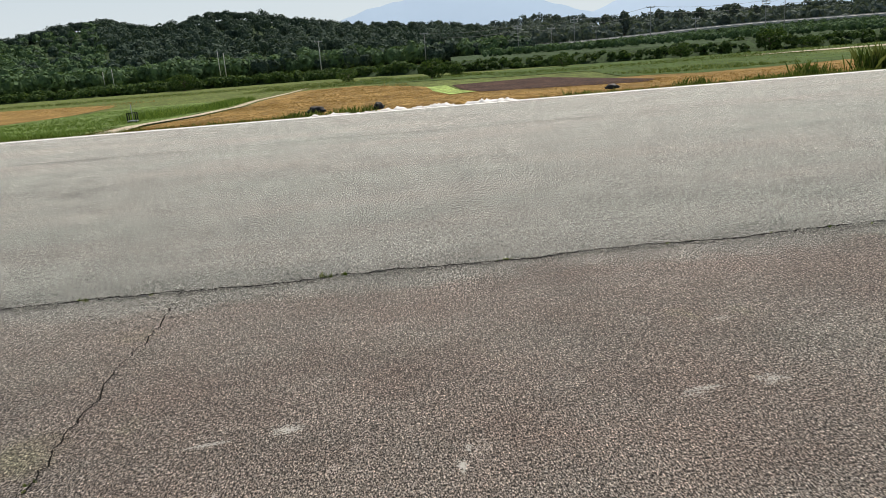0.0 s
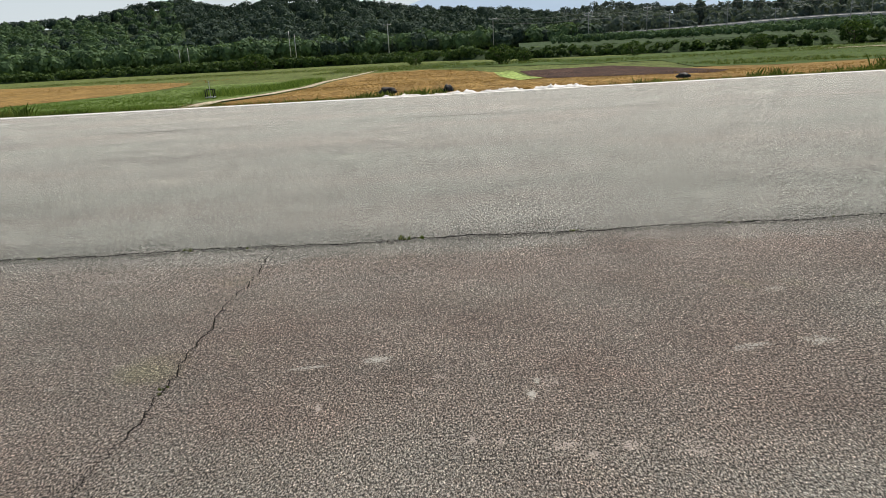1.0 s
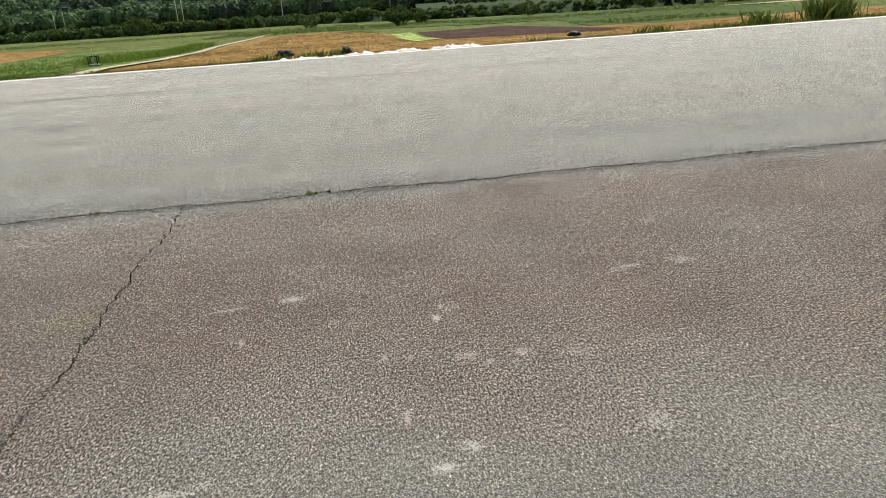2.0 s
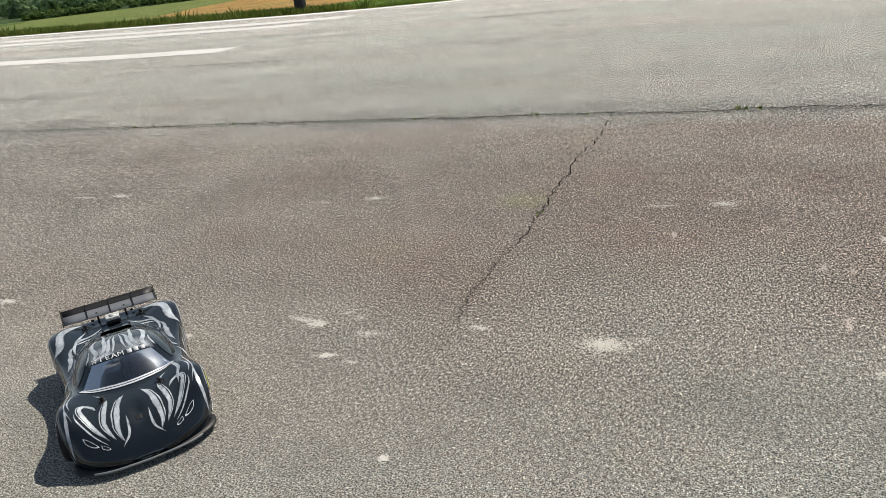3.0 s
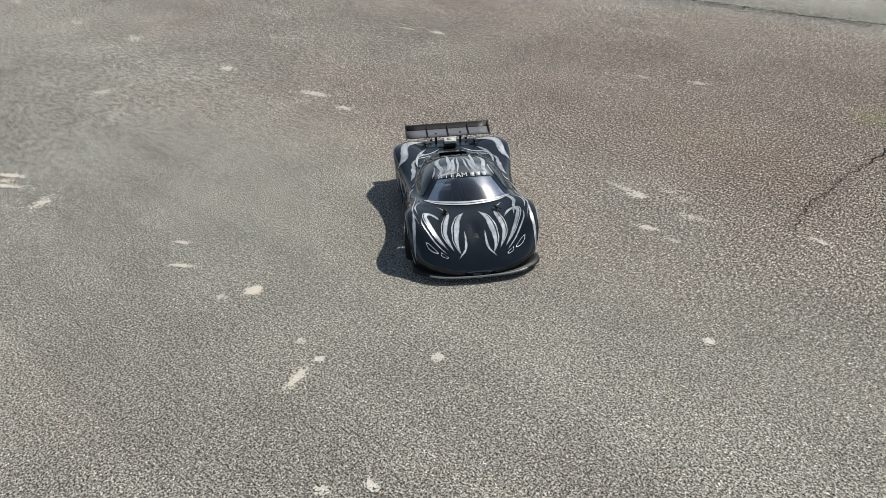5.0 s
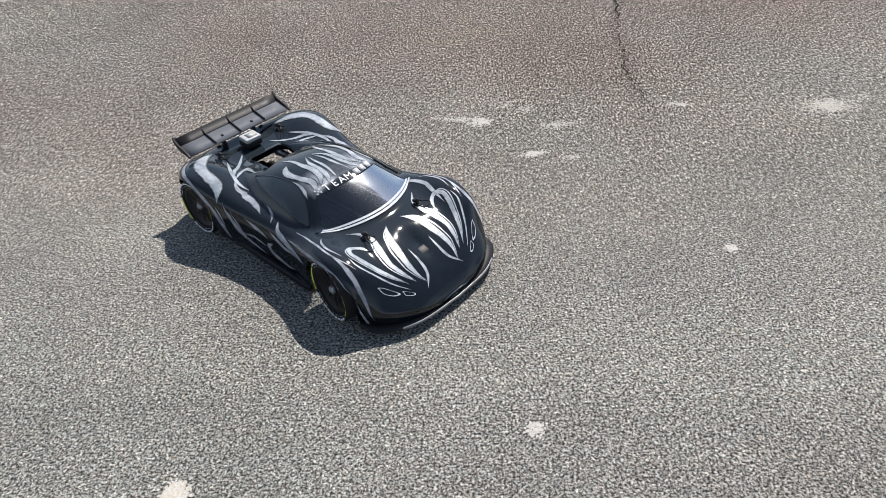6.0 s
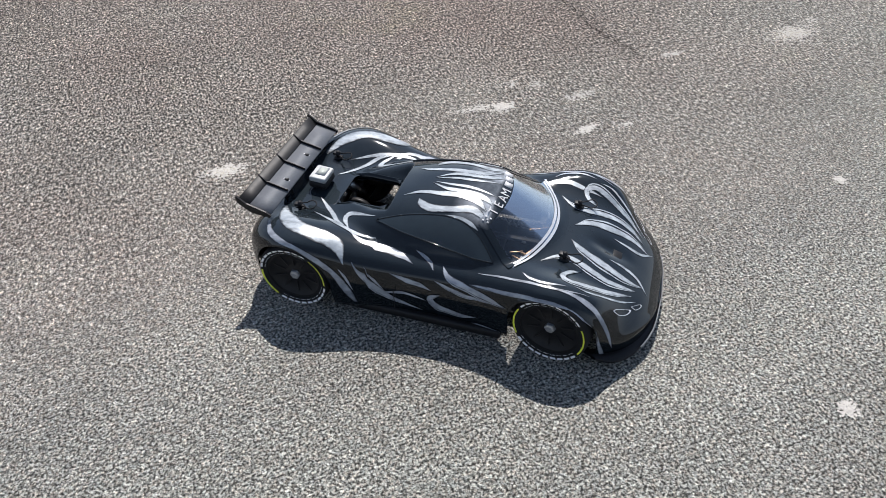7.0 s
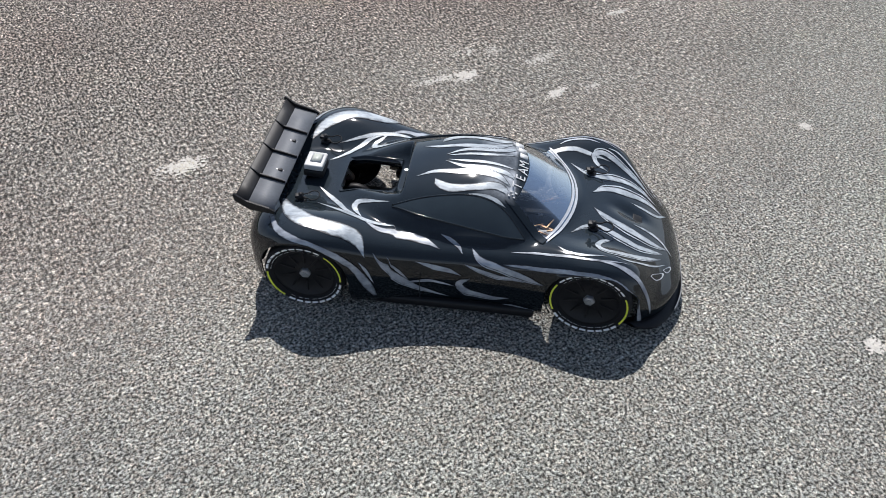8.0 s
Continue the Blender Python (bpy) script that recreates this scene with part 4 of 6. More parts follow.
BANK = [(-90, 150, -0.9), (-70, 140, -0.95), (-50, 128, -1.1), (-35, 120, -1.2), (-25.7, 116, -1.3), (-15.7, 104, -1.35), (-8, 100, -1.45), (-2.6, 98, -1.5), (4, 84, -1.4), (7.8, 78, -1.35), (14.7, 74, -1.4), (20, 70, -1.3), (24.8, 70, -1.3), (35.9, 76, -1.2), (50, 90, -1.1), (70, 110, -1.0)]
bank("embankment", BANK, BANK_GREEN, "long green grassy embankment behind the fields")
baz = [p[0] for p in BANK]
hedge = []
for _ in range(3000):
    az = rng.uniform(-51.5, 60)
    d = curve(az, baz, [p[1] for p in BANK]) + rng.uniform(0.0, 6)
    x, y = at_az(az, d)
    z = height_at(curve(az, baz, [p[2] for p in BANK]), d)
    f = rng.random()
    z = land(y) - 0.2 + (z - land(y)) * f
    s = rng.uniform(0.6, 1.3) * (1.15 if az < 3 else 0.62)
    if az > 8 and rng.random() < 0.35:
        continue
    hedge.append((x, y, z - 0.25, s, s * 1.5))
crowns("hedge", hedge, SHRUB, "overgrown green hedge along the embankment", 65, 64, 0.2, "hedge")


def tree(at, height, width, name="tree", label="round dark green tree at the field edge", leaves=900, material=None):
    top = tagged(new(name), label, "tree")
    top.location = at
    v, f = tube([(0, 0, -0.1), (0.02 * height, 0, height * 0.25), (0, 0.02 * height, height * 0.55)], 0.1, 8, (0.05 * height, 0.025 * height))
    link("trunk", mesh_of("trunk", v, f, True), BARK, top)
    for k in range(5):
        a = k * 1.3
        v, f = tube([(0, 0, height * (0.25 + 0.05 * k)), (math.cos(a) * width * 0.2, math.sin(a) * width * 0.2, height * (0.45 + 0.05 * k)), (math.cos(a) * width * 0.36, math.sin(a) * width * 0.36, height * (0.55 + 0.06 * k))], 0.1, 6, (0.02 * height, 0.006 * height))
        link("limb", mesh_of("limb", v, f, True), BARK, top)
    rg = np.random.default_rng(int(abs(at[0]) * 10 + height * 7))
    n = leaves
    d = rg.normal(0, 1, (n, 3))
    d /= np.linalg.norm(d, axis=1)[:, None]
    lobes = rg.normal(0, 1, (9, 3))
    lobes /= np.linalg.norm(lobes, axis=1)[:, None]
    r = (0.6 + 0.42 * np.clip((d @ lobes.T).max(1), 0, 1) ** 3) * (0.55 + 0.47 * rg.random(n) ** 0.5)
    c = np.c_[d[:, 0] * width * 0.5 * r, d[:, 1] * width * 0.5 * r, height * 0.52 + d[:, 2] * height * 0.48 * r]
    a, b = rg.normal(0, 1, (n, 3)), rg.normal(0, 1, (n, 3))
    a /= np.linalg.norm(a, axis=1)[:, None]
    b -= (a * b).sum(1)[:, None] * a
    b /= np.linalg.norm(b, axis=1)[:, None]
    s = height * 0.055 * (0.6 + rg.random((n, 1)))
    q = np.stack([c + a * s, c + b * s * 0.6, c - a * s, c - b * s * 0.6], 1).reshape(-1, 3)
    link("crown", mesh_of("crown", q.tolist(), np.arange(4 * n).reshape(-1, 4).tolist()), material or SHRUB, top)
    return top


for az, d, h, w in ((4.4, 58, 1.8, 2.4), (6.35, 66, 1.2, 1.6), (28.9, 72, 2.2, 3.0), (31.5, 74, 1.2, 2.6), (23.0, 66, 1.4, 2.0), (-2.0, 76, 1.4, 2.6), (-14.0, 100, 2.6, 3.6), (14.4, 67, 1.3, 2.2)):
    x, y = at_az(az, d)
    tree((x, y, land(y) - 0.1), h, w)
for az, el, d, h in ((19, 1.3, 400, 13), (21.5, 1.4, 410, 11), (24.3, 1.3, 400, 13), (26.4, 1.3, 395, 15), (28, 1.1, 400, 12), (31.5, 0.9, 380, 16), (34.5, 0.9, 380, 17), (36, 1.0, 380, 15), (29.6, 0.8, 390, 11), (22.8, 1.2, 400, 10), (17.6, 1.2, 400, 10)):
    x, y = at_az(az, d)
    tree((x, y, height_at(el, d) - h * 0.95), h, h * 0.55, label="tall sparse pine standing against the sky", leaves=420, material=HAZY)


# ---- poles, wires and the far road ----
def utility_pole(az, d, top_el, foot_el, arms=1, pale=False):
    x, y = at_az(az, d)
    z0, z1 = height_at(foot_el, d), height_at(top_el, d)
    r = min(0.00055 * d, 0.085)
    pole = tagged(new("utility_pole"), "pale concrete utility pole" if pale else "grey utility pole with crossarm and wires", "pole", "poles along the road")
    pole.location = (x, y, z0)
    v, f = tube([(0, 0, -0.4), (0, 0, (z1 - z0) * 0.5), (0, 0, z1 - z0)], r, 8, (r * 1.1, r * 0.7))
    link("shaft", mesh_of("shaft", v, f, True), POLE_PALE if pale else POLE_GREY, pole)
    for k in range(arms):
        part("crossarm", box(0.010 * d, 0.001 * d, 0.001 * d, (0, 0, (z1 - z0) * (0.97 - 0.08 * k)), 0.0002 * d), GREY_METAL, pole)
        for s in (-1, 0, 1):
            part("insulator", box(0.0008 * d, 0.0008 * d, 0.0016 * d, (s * 0.005 * d, 0, (z1 - z0) * (0.97 - 0.08 * k) + 0.0012 * d), 0.0003 * d), POLE_PALE, pole)
    return Vector((x, y, z1))


for p in ((-11.3, 150, 0.85, -1.3, 0, True), (-10.9, 152, 0.6, -1.3, 0, True), (-18.6, 170, 0.05, -1.15, 0, True), (-19.2, 172, -0.1, -1.15, 0, True), (-3.9, 150, 0.95, -1.4, 1, True), (-61.3, 300, 0.85, -0.75, 1, False), (-59.9, 305, 0.8, -0.75, 2, False), (-58.2, 300, 0.9, -0.75, 1, False)):
    utility_pole(*p)
tops = [utility_pole(*p) for p in ((4.1, 150, 0.95, -1.3, 1, False), (11.2, 140, 0.95, -1.1, 2, False), (13.7, 180, 0.6, -1.0, 1, False), (15.4, 140, 1.1, -1.0, 2, False), (20.9, 130, 1.55, -1.0, 1, False), (28.6, 140, 1.3, -0.9, 2, False), (29.8, 135, 1.5, -0.8, 2, False), (24.0, 190, 0.5, -0.9, 1, False), (17.0, 190, 0.5, -0.9, 1, False))]


def wire(a, b, sag, parent_name="power_line"):
    pts = [a.lerp(b, i / 12) - Vector((0, 0, sag * 4 * (i / 12) * (1 - i / 12))) for i in range(13)]
    v, f = tube(pts, 0.02, 4)
    tagged(link(parent_name, mesh_of(parent_name, v, f), POLE_GREY), "thin overhead power line between poles", "cable", "power lines")


for a, b in ((0, 1), (1, 3), (3, 4), (4, 5), (5, 6)):
    for k in (0.0, -0.9):
        wire(tops[a] + Vector((0, 0, k)), tops[b] + Vector((0, 0, k)), 0.5)
x6, y6 = at_az(40, 130)
for k in (0.0, -0.6, -1.2):
    wire(tops[6] + Vector((0, 0, k)), Vector((x6, y6, 5.0 + k)), 0.4)


def far_road(az0, az1, d, el0, el1, name, wall=0.14):
    """A raised road with a crash barrier beyond the fields."""
    verts, faces = [], []
    for i in range(41):
        az = az0 + (az1 - az0) * i / 40
        el = el0 + (el1 - el0) * step(az0 + 5, az1 - 10, az)
        for dd, e in ((0, el - wall), (0, el), (7, el + 0.02), (7, el + 0.08)):
            x, y = at_az(az, d + dd)
            verts.append((x, y, height_at(e, d + dd)))
    for i in range(40):
        for j in range(3):
            faces.append((i * 4 + j, i * 4 + 4 + j, i * 4 + 5 + j, i * 4 + 1 + j))
    tagged(link(name, mesh_of(name, verts, faces), CONCRETE), "pale concrete road wall on the far slope", "road", kind="structure")


far_road(8, 39, 230, -0.60, -0.18, "pavement_far_road")
far_road(-90, -57, 300, -0.36, -0.40, "pavement_west_road", 0.07)
nursery = []
for _ in range(1500):
    az = rng.uniform(8.5, 40)
    d = rng.uniform(110, 225)
    f = (d - 110) / 115
    x, y = at_az(az, d)
    el = -1.25 + (0.40 + 0.32 * step(14, 32, az)) * f
    s = rng.uniform(0.8, 1.7)
    nursery.append((x, y, height_at(el, d), s, s * 0.95))
verts, faces = [], []
for i in range(31):
    az = 6 + 44 * i / 30
    for d, e in ((80, -1.6), (110, -1.2), (229, -0.88 + 0.35 * step(14, 32, az)), (330, -0.9)):
        x, y = at_az(az, d)
        verts.append((x, y, height_at(e, d)))
for i in range(30):
    for j in range(3):
        faces.append((i * 4 + j, i * 4 + 4 + j, i * 4 + 5 + j, i * 4 + 1 + j))
tagged(link("ground_slope", mesh_of("ground_slope", verts, faces, True), BANK_GREEN), "grassy slope with young trees", "slope", kind="structure")
crowns("nursery_trees", nursery, BROAD, "rows of small nursery trees on the slope", 66, 60, 0.22)


# ---- plastic sheet and bags on the verge ----
def plastic_sheet(x0, x1, y, width, height, seed):
    rg = random.Random(seed)
    n, m = max(6, int((x1 - x0) / 0.025)), 12
    verts, faces = [], []
    for i in range(n + 1):
        x = x0 + (x1 - x0) * i / n
        end = min(1, 9 * i / n, 9 * (n - i) / n)
        for j in range(m + 1):
            f = j / m
            nz = 0.55 * noise.noise(Vector((x * 5, f * 3, seed))) + 0.75 * abs(noise.noise(Vector((x * 13, f * 7, seed + 3)))) + 0.35 * abs(noise.noise(Vector((x * 24, f * 11, seed + 5))))
            yy = y + width * (f - 0.5) * (0.85 + 0.35 * noise.noise(Vector((x * 2.4, seed, 0.5))))
            verts.append((x, yy, land(yy) + 0.005 + max(0.0, height * end * math.sin(math.pi * f) * (0.45 + 1.25 * nz))))
    for i in range(n):
        for j in range(m):
            k = i * (m + 1) + j
            faces.append((k, k + m + 1, k + m + 2, k + 1))
    ob = tagged(link("plastic_sheet", mesh_of("plastic_sheet", verts, faces, True), SHEET), "crumpled white plastic sheet along the verge", "plastic sheet", "sheets on the verge")
    so = ob.modifiers.new("thickness", "SOLIDIFY")
    so.thickness = 0.004


for k, (xa, xb, h) in enumerate(((-1.22, -0.40, 0.05), (-0.45, 0.40, 0.05), (0.33, 1.22, 0.062), (1.12, 2.04, 0.07), (2.2, 2.72, 0.035), (2.85, 3.42, 0.032), (3.75, 4.1, 0.03), (4.5, 4.8, 0.025))):
    plastic_sheet(xa, xb, 10.44 + 0.03 * (k % 3), 0.30, h * 1.05, 70 + k)


def bag(at, sx, sy, sz, seed):
    bm = bmesh.new()
    bmesh.ops.create_icosphere(bm, subdivisions=3, radius=1.0)
    for v in bm.verts:
        n = noise.noise(v.co * 1.7 + Vector((seed, 0, 0))) * 0.35 + noise.noise(v.co * 4 + Vector((0, seed, 0))) * 0.12
        v.co = v.co * (1 + n)
        v.co = Vector((v.co.x * sx, v.co.y * sy, max(-0.45, v.co.z) * sz))
    ob = part("refuse_bag", bm, BLACK_PLASTIC, None)
    ob.location = at
    tagged(ob, "crumpled black plastic bag on the verge", "bag", "bags on the verge")


bag((-0.98, 10.85, 0.03), 0.13, 0.09, 0.07, 2)
bag((-0.06, 10.80, 0.02), 0.07, 0.07, 0.07, 5)
bag((3.50, 10.85, 0.02), 0.10, 0.07, 0.05, 8)


def field_frame():
    x, y = -6.0, 18.3
    z = land(y)
    top = tagged(new("field_frame"), "small dark steel stand among the bean plants", "stand")
    top.location = (x, y, z)
    top.scale = (0.75, 0.75, 0.5)
    for dx in (-0.13, 0.13):
        for dy in (-0.1, 0.1):
            part("leg", box(0.03, 0.03, 0.5, (dx, dy, 0.25), 0.004), CARBON, top)
    part("basket", box(0.30, 0.24, 0.05, (0, 0, 0.12), 0.01), GREY_METAL, top)
    for dy in (-0.1, 0.1):
        part("rail", box(0.3, 0.03, 0.03, (0, dy, 0.5), 0.004), CARBON, top)
    part("mast", box(0.02, 0.02, 0.9, (0, 0, 0.45), 0.004), GREY_METAL, top)


field_frame()


def marker_post(x, y, h, w):
    top = tagged(new("marker_post"), "dark square marker post at the runway edge", "post")
    top.location = (x, y, land(y, x))
    part("post", box(w, w * 0.8, h, (0, 0, h / 2 - 0.03), 0.012), BLACK_PLASTIC, top)
    part("cap", box(w * 1.15, w * 0.95, 0.03, (0, 0, h - 0.02), 0.008), GREY_METAL, top)


marker_post(-7.75, 10.75, 0.42, 0.17)
# things far off on the meadow
def parked_van(x, y, s, label, colour):
    z = land(y)
    top = tagged(new("parked_van"), label, "van")
    top.location = (x, y, z)
    bm = box(3.6 * s, 1.5 * s, 0.75 * s, (0, 0, 0.65 * s), 0.15 * s)
    part("body", bm, plain("van_paint", colour, 0.3, 0, 5, 0.05, 0.5), top)
    part("cabin", box(2.2 * s, 1.35 * s, 0.6 * s, (0.1 * s, 0, 1.25 * s), 0.2 * s), SIDE_GLASS, top)
    for dx in (-1.1, 1.1):
        for dy in (-0.68, 0.68):
            v, f = lathe([(0.0, -0.1 * s), (0.3 * s, -0.1 * s), (0.32 * s, 0.0), (0.3 * s, 0.1 * s), (0.0, 0.1 * s)], 16)
            w = link("wheel", mesh_of("wheel", v, f, True), TYRE, top)
            w.location = (dx * s, dy * s, 0.32 * s)


def tunnel_house(x, y, length, radius, turn):
    """A low plastic growing tunnel with end hoops."""
    top = tagged(new("growing_tunnel"), "long white plastic growing tunnel beyond the meadow", "greenhouse")
    top.matrix_world = pose(x, y, land(y) - 0.1, 0, 0, turn)
    ring = [(radius * math.cos(math.pi * i / 16), radius * math.sin(math.pi * i / 16)) for i in range(17)]
    verts = [(lx, q, z) for lx in (-length / 2, length / 2) for q, z in ring]
    faces = [(i, i + 1, 18 + i, 17 + i) for i in range(16)] + [tuple(range(17)), tuple(range(33, 16, -1))]
    link("cover", mesh_of("cover", verts, faces), SHEET, top)
    for k in range(7):
        lx = -length / 2 + length * k / 6
        v, f = tube([(lx, q * 1.01, z * 1.01) for q, z in ring], 0.04, 5)
        link("hoop", mesh_of("hoop", v, f, True), GREY_METAL, top)


x, y = at_az(-58.4, 285)
tunnel_house(x, y, 8.5, 2.6, -40)
x, y = at_az(-55.3, 200)
parked_van(x, y, 0.85, "white van standing far off by the meadow", (0.7, 0.71, 0.72))
x, y = at_az(-17.3, 108)
parked_van(x, y + 3, 0.6, "white car half hidden behind the embankment hedge", (0.75, 0.75, 0.76))


# ---- the radio-controlled car ----
# local axes: x ahead from the rear axle, y to its left, z up from the asphalt
WB = 0.33
ARCH = ((0.0, 0.0530), (WB, 0.0530))
AXLE_Z = 0.048


def half_width(x):
    return curve(x, [-0.074, -0.066, -0.05, -0.025, 0.0, 0.04, 0.08, 0.12, 0.18, 0.23, 0.27, 0.31, 0.35, 0.38, 0.402, 0.420, 0.434, 0.442, 0.446],
                 [0.096, 0.112, 0.125, 0.135, 0.139, 0.138, 0.1325, 0.1265, 0.1215, 0.1225, 0.127, 0.132, 0.132, 0.128, 0.118, 0.101, 0.076, 0.049, 0.020])


def deck(x):
    return curve(x, [-0.074, -0.066, -0.05, -0.02, 0.02, 0.10, 0.20, 0.28, 0.315, 0.35, 0.39, 0.415, 0.432, 0.442, 0.446],
                 [0.080, 0.094, 0.100, 0.0985, 0.095, 0.095, 0.095, 0.096, 0.0950, 0.0885, 0.0715, 0.056, 0.043, 0.031, 0.024])


def fender(x):
    return curve(x, [-0.074, -0.066, -0.05, -0.02, 0.01, 0.04, 0.08, 0.12, 0.18, 0.23, 0.265, 0.30, 0.33, 0.36, 0.39, 0.415, 0.432, 0.442, 0.446],
                 [0.078, 0.092, 0.103, 0.112, 0.114, 0.110, 0.101, 0.095, 0.092, 0.093, 0.098, 0.104, 0.105, 0.097, 0.078, 0.056, 0.041, 0.030, 0.024])


def drop(x):
    d = 0.022
    for cx, _ in ARCH:
        d -= 0.012 * math.exp(-(((x - cx) / 0.05) ** 2))
    f = step(0.374, 0.412, x)
    return d + (max(0.002, fender(x) - 0.033) - d) * f


def roof(x):
    return curve(x, [-0.03, 0.02, 0.06, 0.10, 0.14, 0.18, 0.21, 0.236, 0.265, 0.29, 0.312, 0.34],
                 [0.088, 0.098, 0.110, 0.1245, 0.1355, 0.1405, 0.1405, 0.1365, 0.1235, 0.110, 0.0975, 0.080])


def roof_half(x):
    return curve(x, [-0.03, 0.03, 0.09, 0.15, 0.21, 0.27, 0.32], [0.070, 0.080, 0.090, 0.096, 0.098, 0.100, 0.100])


def low_top(x, y):
    w = half_width(x) * 0.985
    t = min(1.0, abs(y) / w)
    zc, zf = deck(x), fender(x)
    lo = 0.30 + 0.22 * step(0.25, 0.31, x)
    z = zc + (zf - zc) * step(lo, lo + 0.46 - 0.10 * step(0.25, 0.31, x), t)
    soft = 0.74 - 0.50 * step(0.37, 0.42, x)
    if t > soft:
        q = (t - soft) / (1 - soft)
        z -= drop(x) * (1 - math.sqrt(max(0.0, 1 - q**2.2)))
    # shallow scoop in the middle of the hood
    z -= 0.005 * math.exp(-(((x - 0.375) / 0.022) ** 2) - (y / 0.010) ** 2)
    return z


def cabin_top(x, y):
    xs = x + 4.2 * y * y * step(0.16, 0.24, x)
    b = roof_half(x)
    t = abs(y) / b
    if t >= 1:
        return -1.0
    base = 0.088
    if x < -0.03 or xs > 0.335 or roof(xs) <= base:
        return -1.0
    return base + (roof(xs) - base) * (1 - t**2.5) ** 0.62


def well(x, y):
    """The sunk deck between the buttresses behind the roof."""
    return 0.098 + 0.010 * step(0.018, 0.045, abs(y)) * step(-0.02, 0.05, x)


def body_top(x, y):
    a, b = low_top(x, y), cabin_top(x, y)
    k = 0.004
    h = max(0.0, min(1.0, 0.5 + 0.5 * (b - a) / k))
    z = a + (b - a) * h + k * h * (1 - h)
    if x < 0.104:
        # buttresses stand beside a sunk middle
        cut = step(0.056, 0.036, abs(y)) * step(0.104, 0.099, x)
        z = z + (min(z, well(x, y)) - z) * cut
    return z


def side_y(x, z):
    w = half_width(x)
    q = (z - 0.062) / 0.055
    return w * (1 - 0.015 * q * q - (0.055 * q * q if z < 0.062 else 0.0))


def sill(x):
    low = 0.012 + 0.005 * step(0.40, 0.446, x) + 0.024 * step(-0.045, -0.074, x)
    for cx, r in ARCH:
        d = abs(x - cx)
        if d < r:
            low = max(low, AXLE_Z + math.sqrt(r * r - d * d))
    return low


OPEN_X = (0.023, 0.090)
OPEN_T = 0.24
stations = set(round(v, 5) for v in np.linspace(-0.074, 0.446, 125))
for cx, r in ARCH:
    stations |= set(round(cx + r * 1.0001 * math.cos(a), 5) for a in np.linspace(0, math.pi, 33))
    stations |= {round(cx - r - 0.0004, 5), round(cx + r + 0.0004, 5)}
stations |= set(round(v, 5) for v in np.linspace(0.40, 0.446, 24))
stations |= {OPEN_X[0], OPEN_X[1], 0.0985, 0.1005, 0.1025, 0.1045}
stations = sorted(stations)
TS = [0.0, 0.04, 0.08, 0.12, 0.16, 0.20, OPEN_T, 0.26, 0.285, 0.31, 0.335, 0.36, 0.385, 0.41, 0.44, 0.47, 0.5, 0.53, 0.56, 0.59, 0.62, 0.65, 0.68, 0.71, 0.74, 0.78, 0.82, 0.86, 0.9, 0.935, 0.962, 0.983, 1.0]
SIDE_ROWS = 12


def in_screen(x, y, grow=0.0):
    """Inside the outline of the windscreen."""
    xs = x + 4.2 * y * y
    return 0.243 - grow < xs < 0.306 + grow and abs(y) < 0.056 + (xs - 0.243) * 0.51 + grow


def section(x):
    """Half a section: from the middle of the top out and down to the sill, as (y, z)."""
    w = half_width(x)
    pts = [(t * w * 0.985, body_top(x, t * w * 0.985)) for t in TS]
    ye, ze = pts[-1]
    zl = min(sill(x), ze - 0.003)
    y_fix = ye - side_y(x, ze)
    for k in range(1, SIDE_ROWS + 1):
        f = k / SIDE_ROWS
        z = ze + (zl - ze) * f
        pts.append((side_y(x, z) + y_fix * (1 - f) ** 2, z))
    return pts


def build_shell(car):
    verts, faces, rows = [], [], []
    for x in stations:
        half = section(x)
        full = [(x, y, z) for y, z in half[::-1]] + [(x, -y, z) for y, z in half[1:]]
        rows.append(len(verts))
        verts += full
    n = len(full)
    mid = n // 2
    for i in range(len(stations) - 1):
        xm = (stations[i] + stations[i + 1]) / 2
        for k in range(n - 1):
            c = rows[i] + k
            ids = (c, c + 1, rows[i + 1] + k + 1, rows[i + 1] + k)
            ym = sum(verts[v][1] for v in ids) / 4
            t = abs(k + 0.5 - mid)
            if OPEN_X[0] < xm < OPEN_X[1] and t < TS.index(OPEN_T):
                continue
            if t < len(TS) - 1 and in_screen(xm, ym, -0.0015):
                continue
            faces.append(ids)
    # rear face
    tail = [rows[0] + k for k in range(n)]
    faces.append(tuple(tail))
    faces.append(tuple(rows[-1] + k for k in range(n))[::-1])
    me = mesh_of("body_shell", verts, faces, True)
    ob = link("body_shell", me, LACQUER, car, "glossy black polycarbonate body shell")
    so = ob.modifiers.new("thickness", "SOLIDIFY")
    so.thickness, so.offset = 0.0012, -1.0
    return ob


def drape(name, grid, material, parent, label=""):
    """A skin from a grid of points; rows by columns."""
    n, m = len(grid), len(grid[0])
    verts = [p for row in grid for p in row]
    faces = [(i * m + j, i * m + j + 1, (i + 1) * m + j + 1, (i + 1) * m + j) for i in range(n - 1) for j in range(m - 1)]
    return link(name, mesh_of(name, verts, faces, True), material, parent, label)


def on_top(x, y, off=0.0006):
    return (x, y, body_top(x, y) + off)


SECTIONS = {}


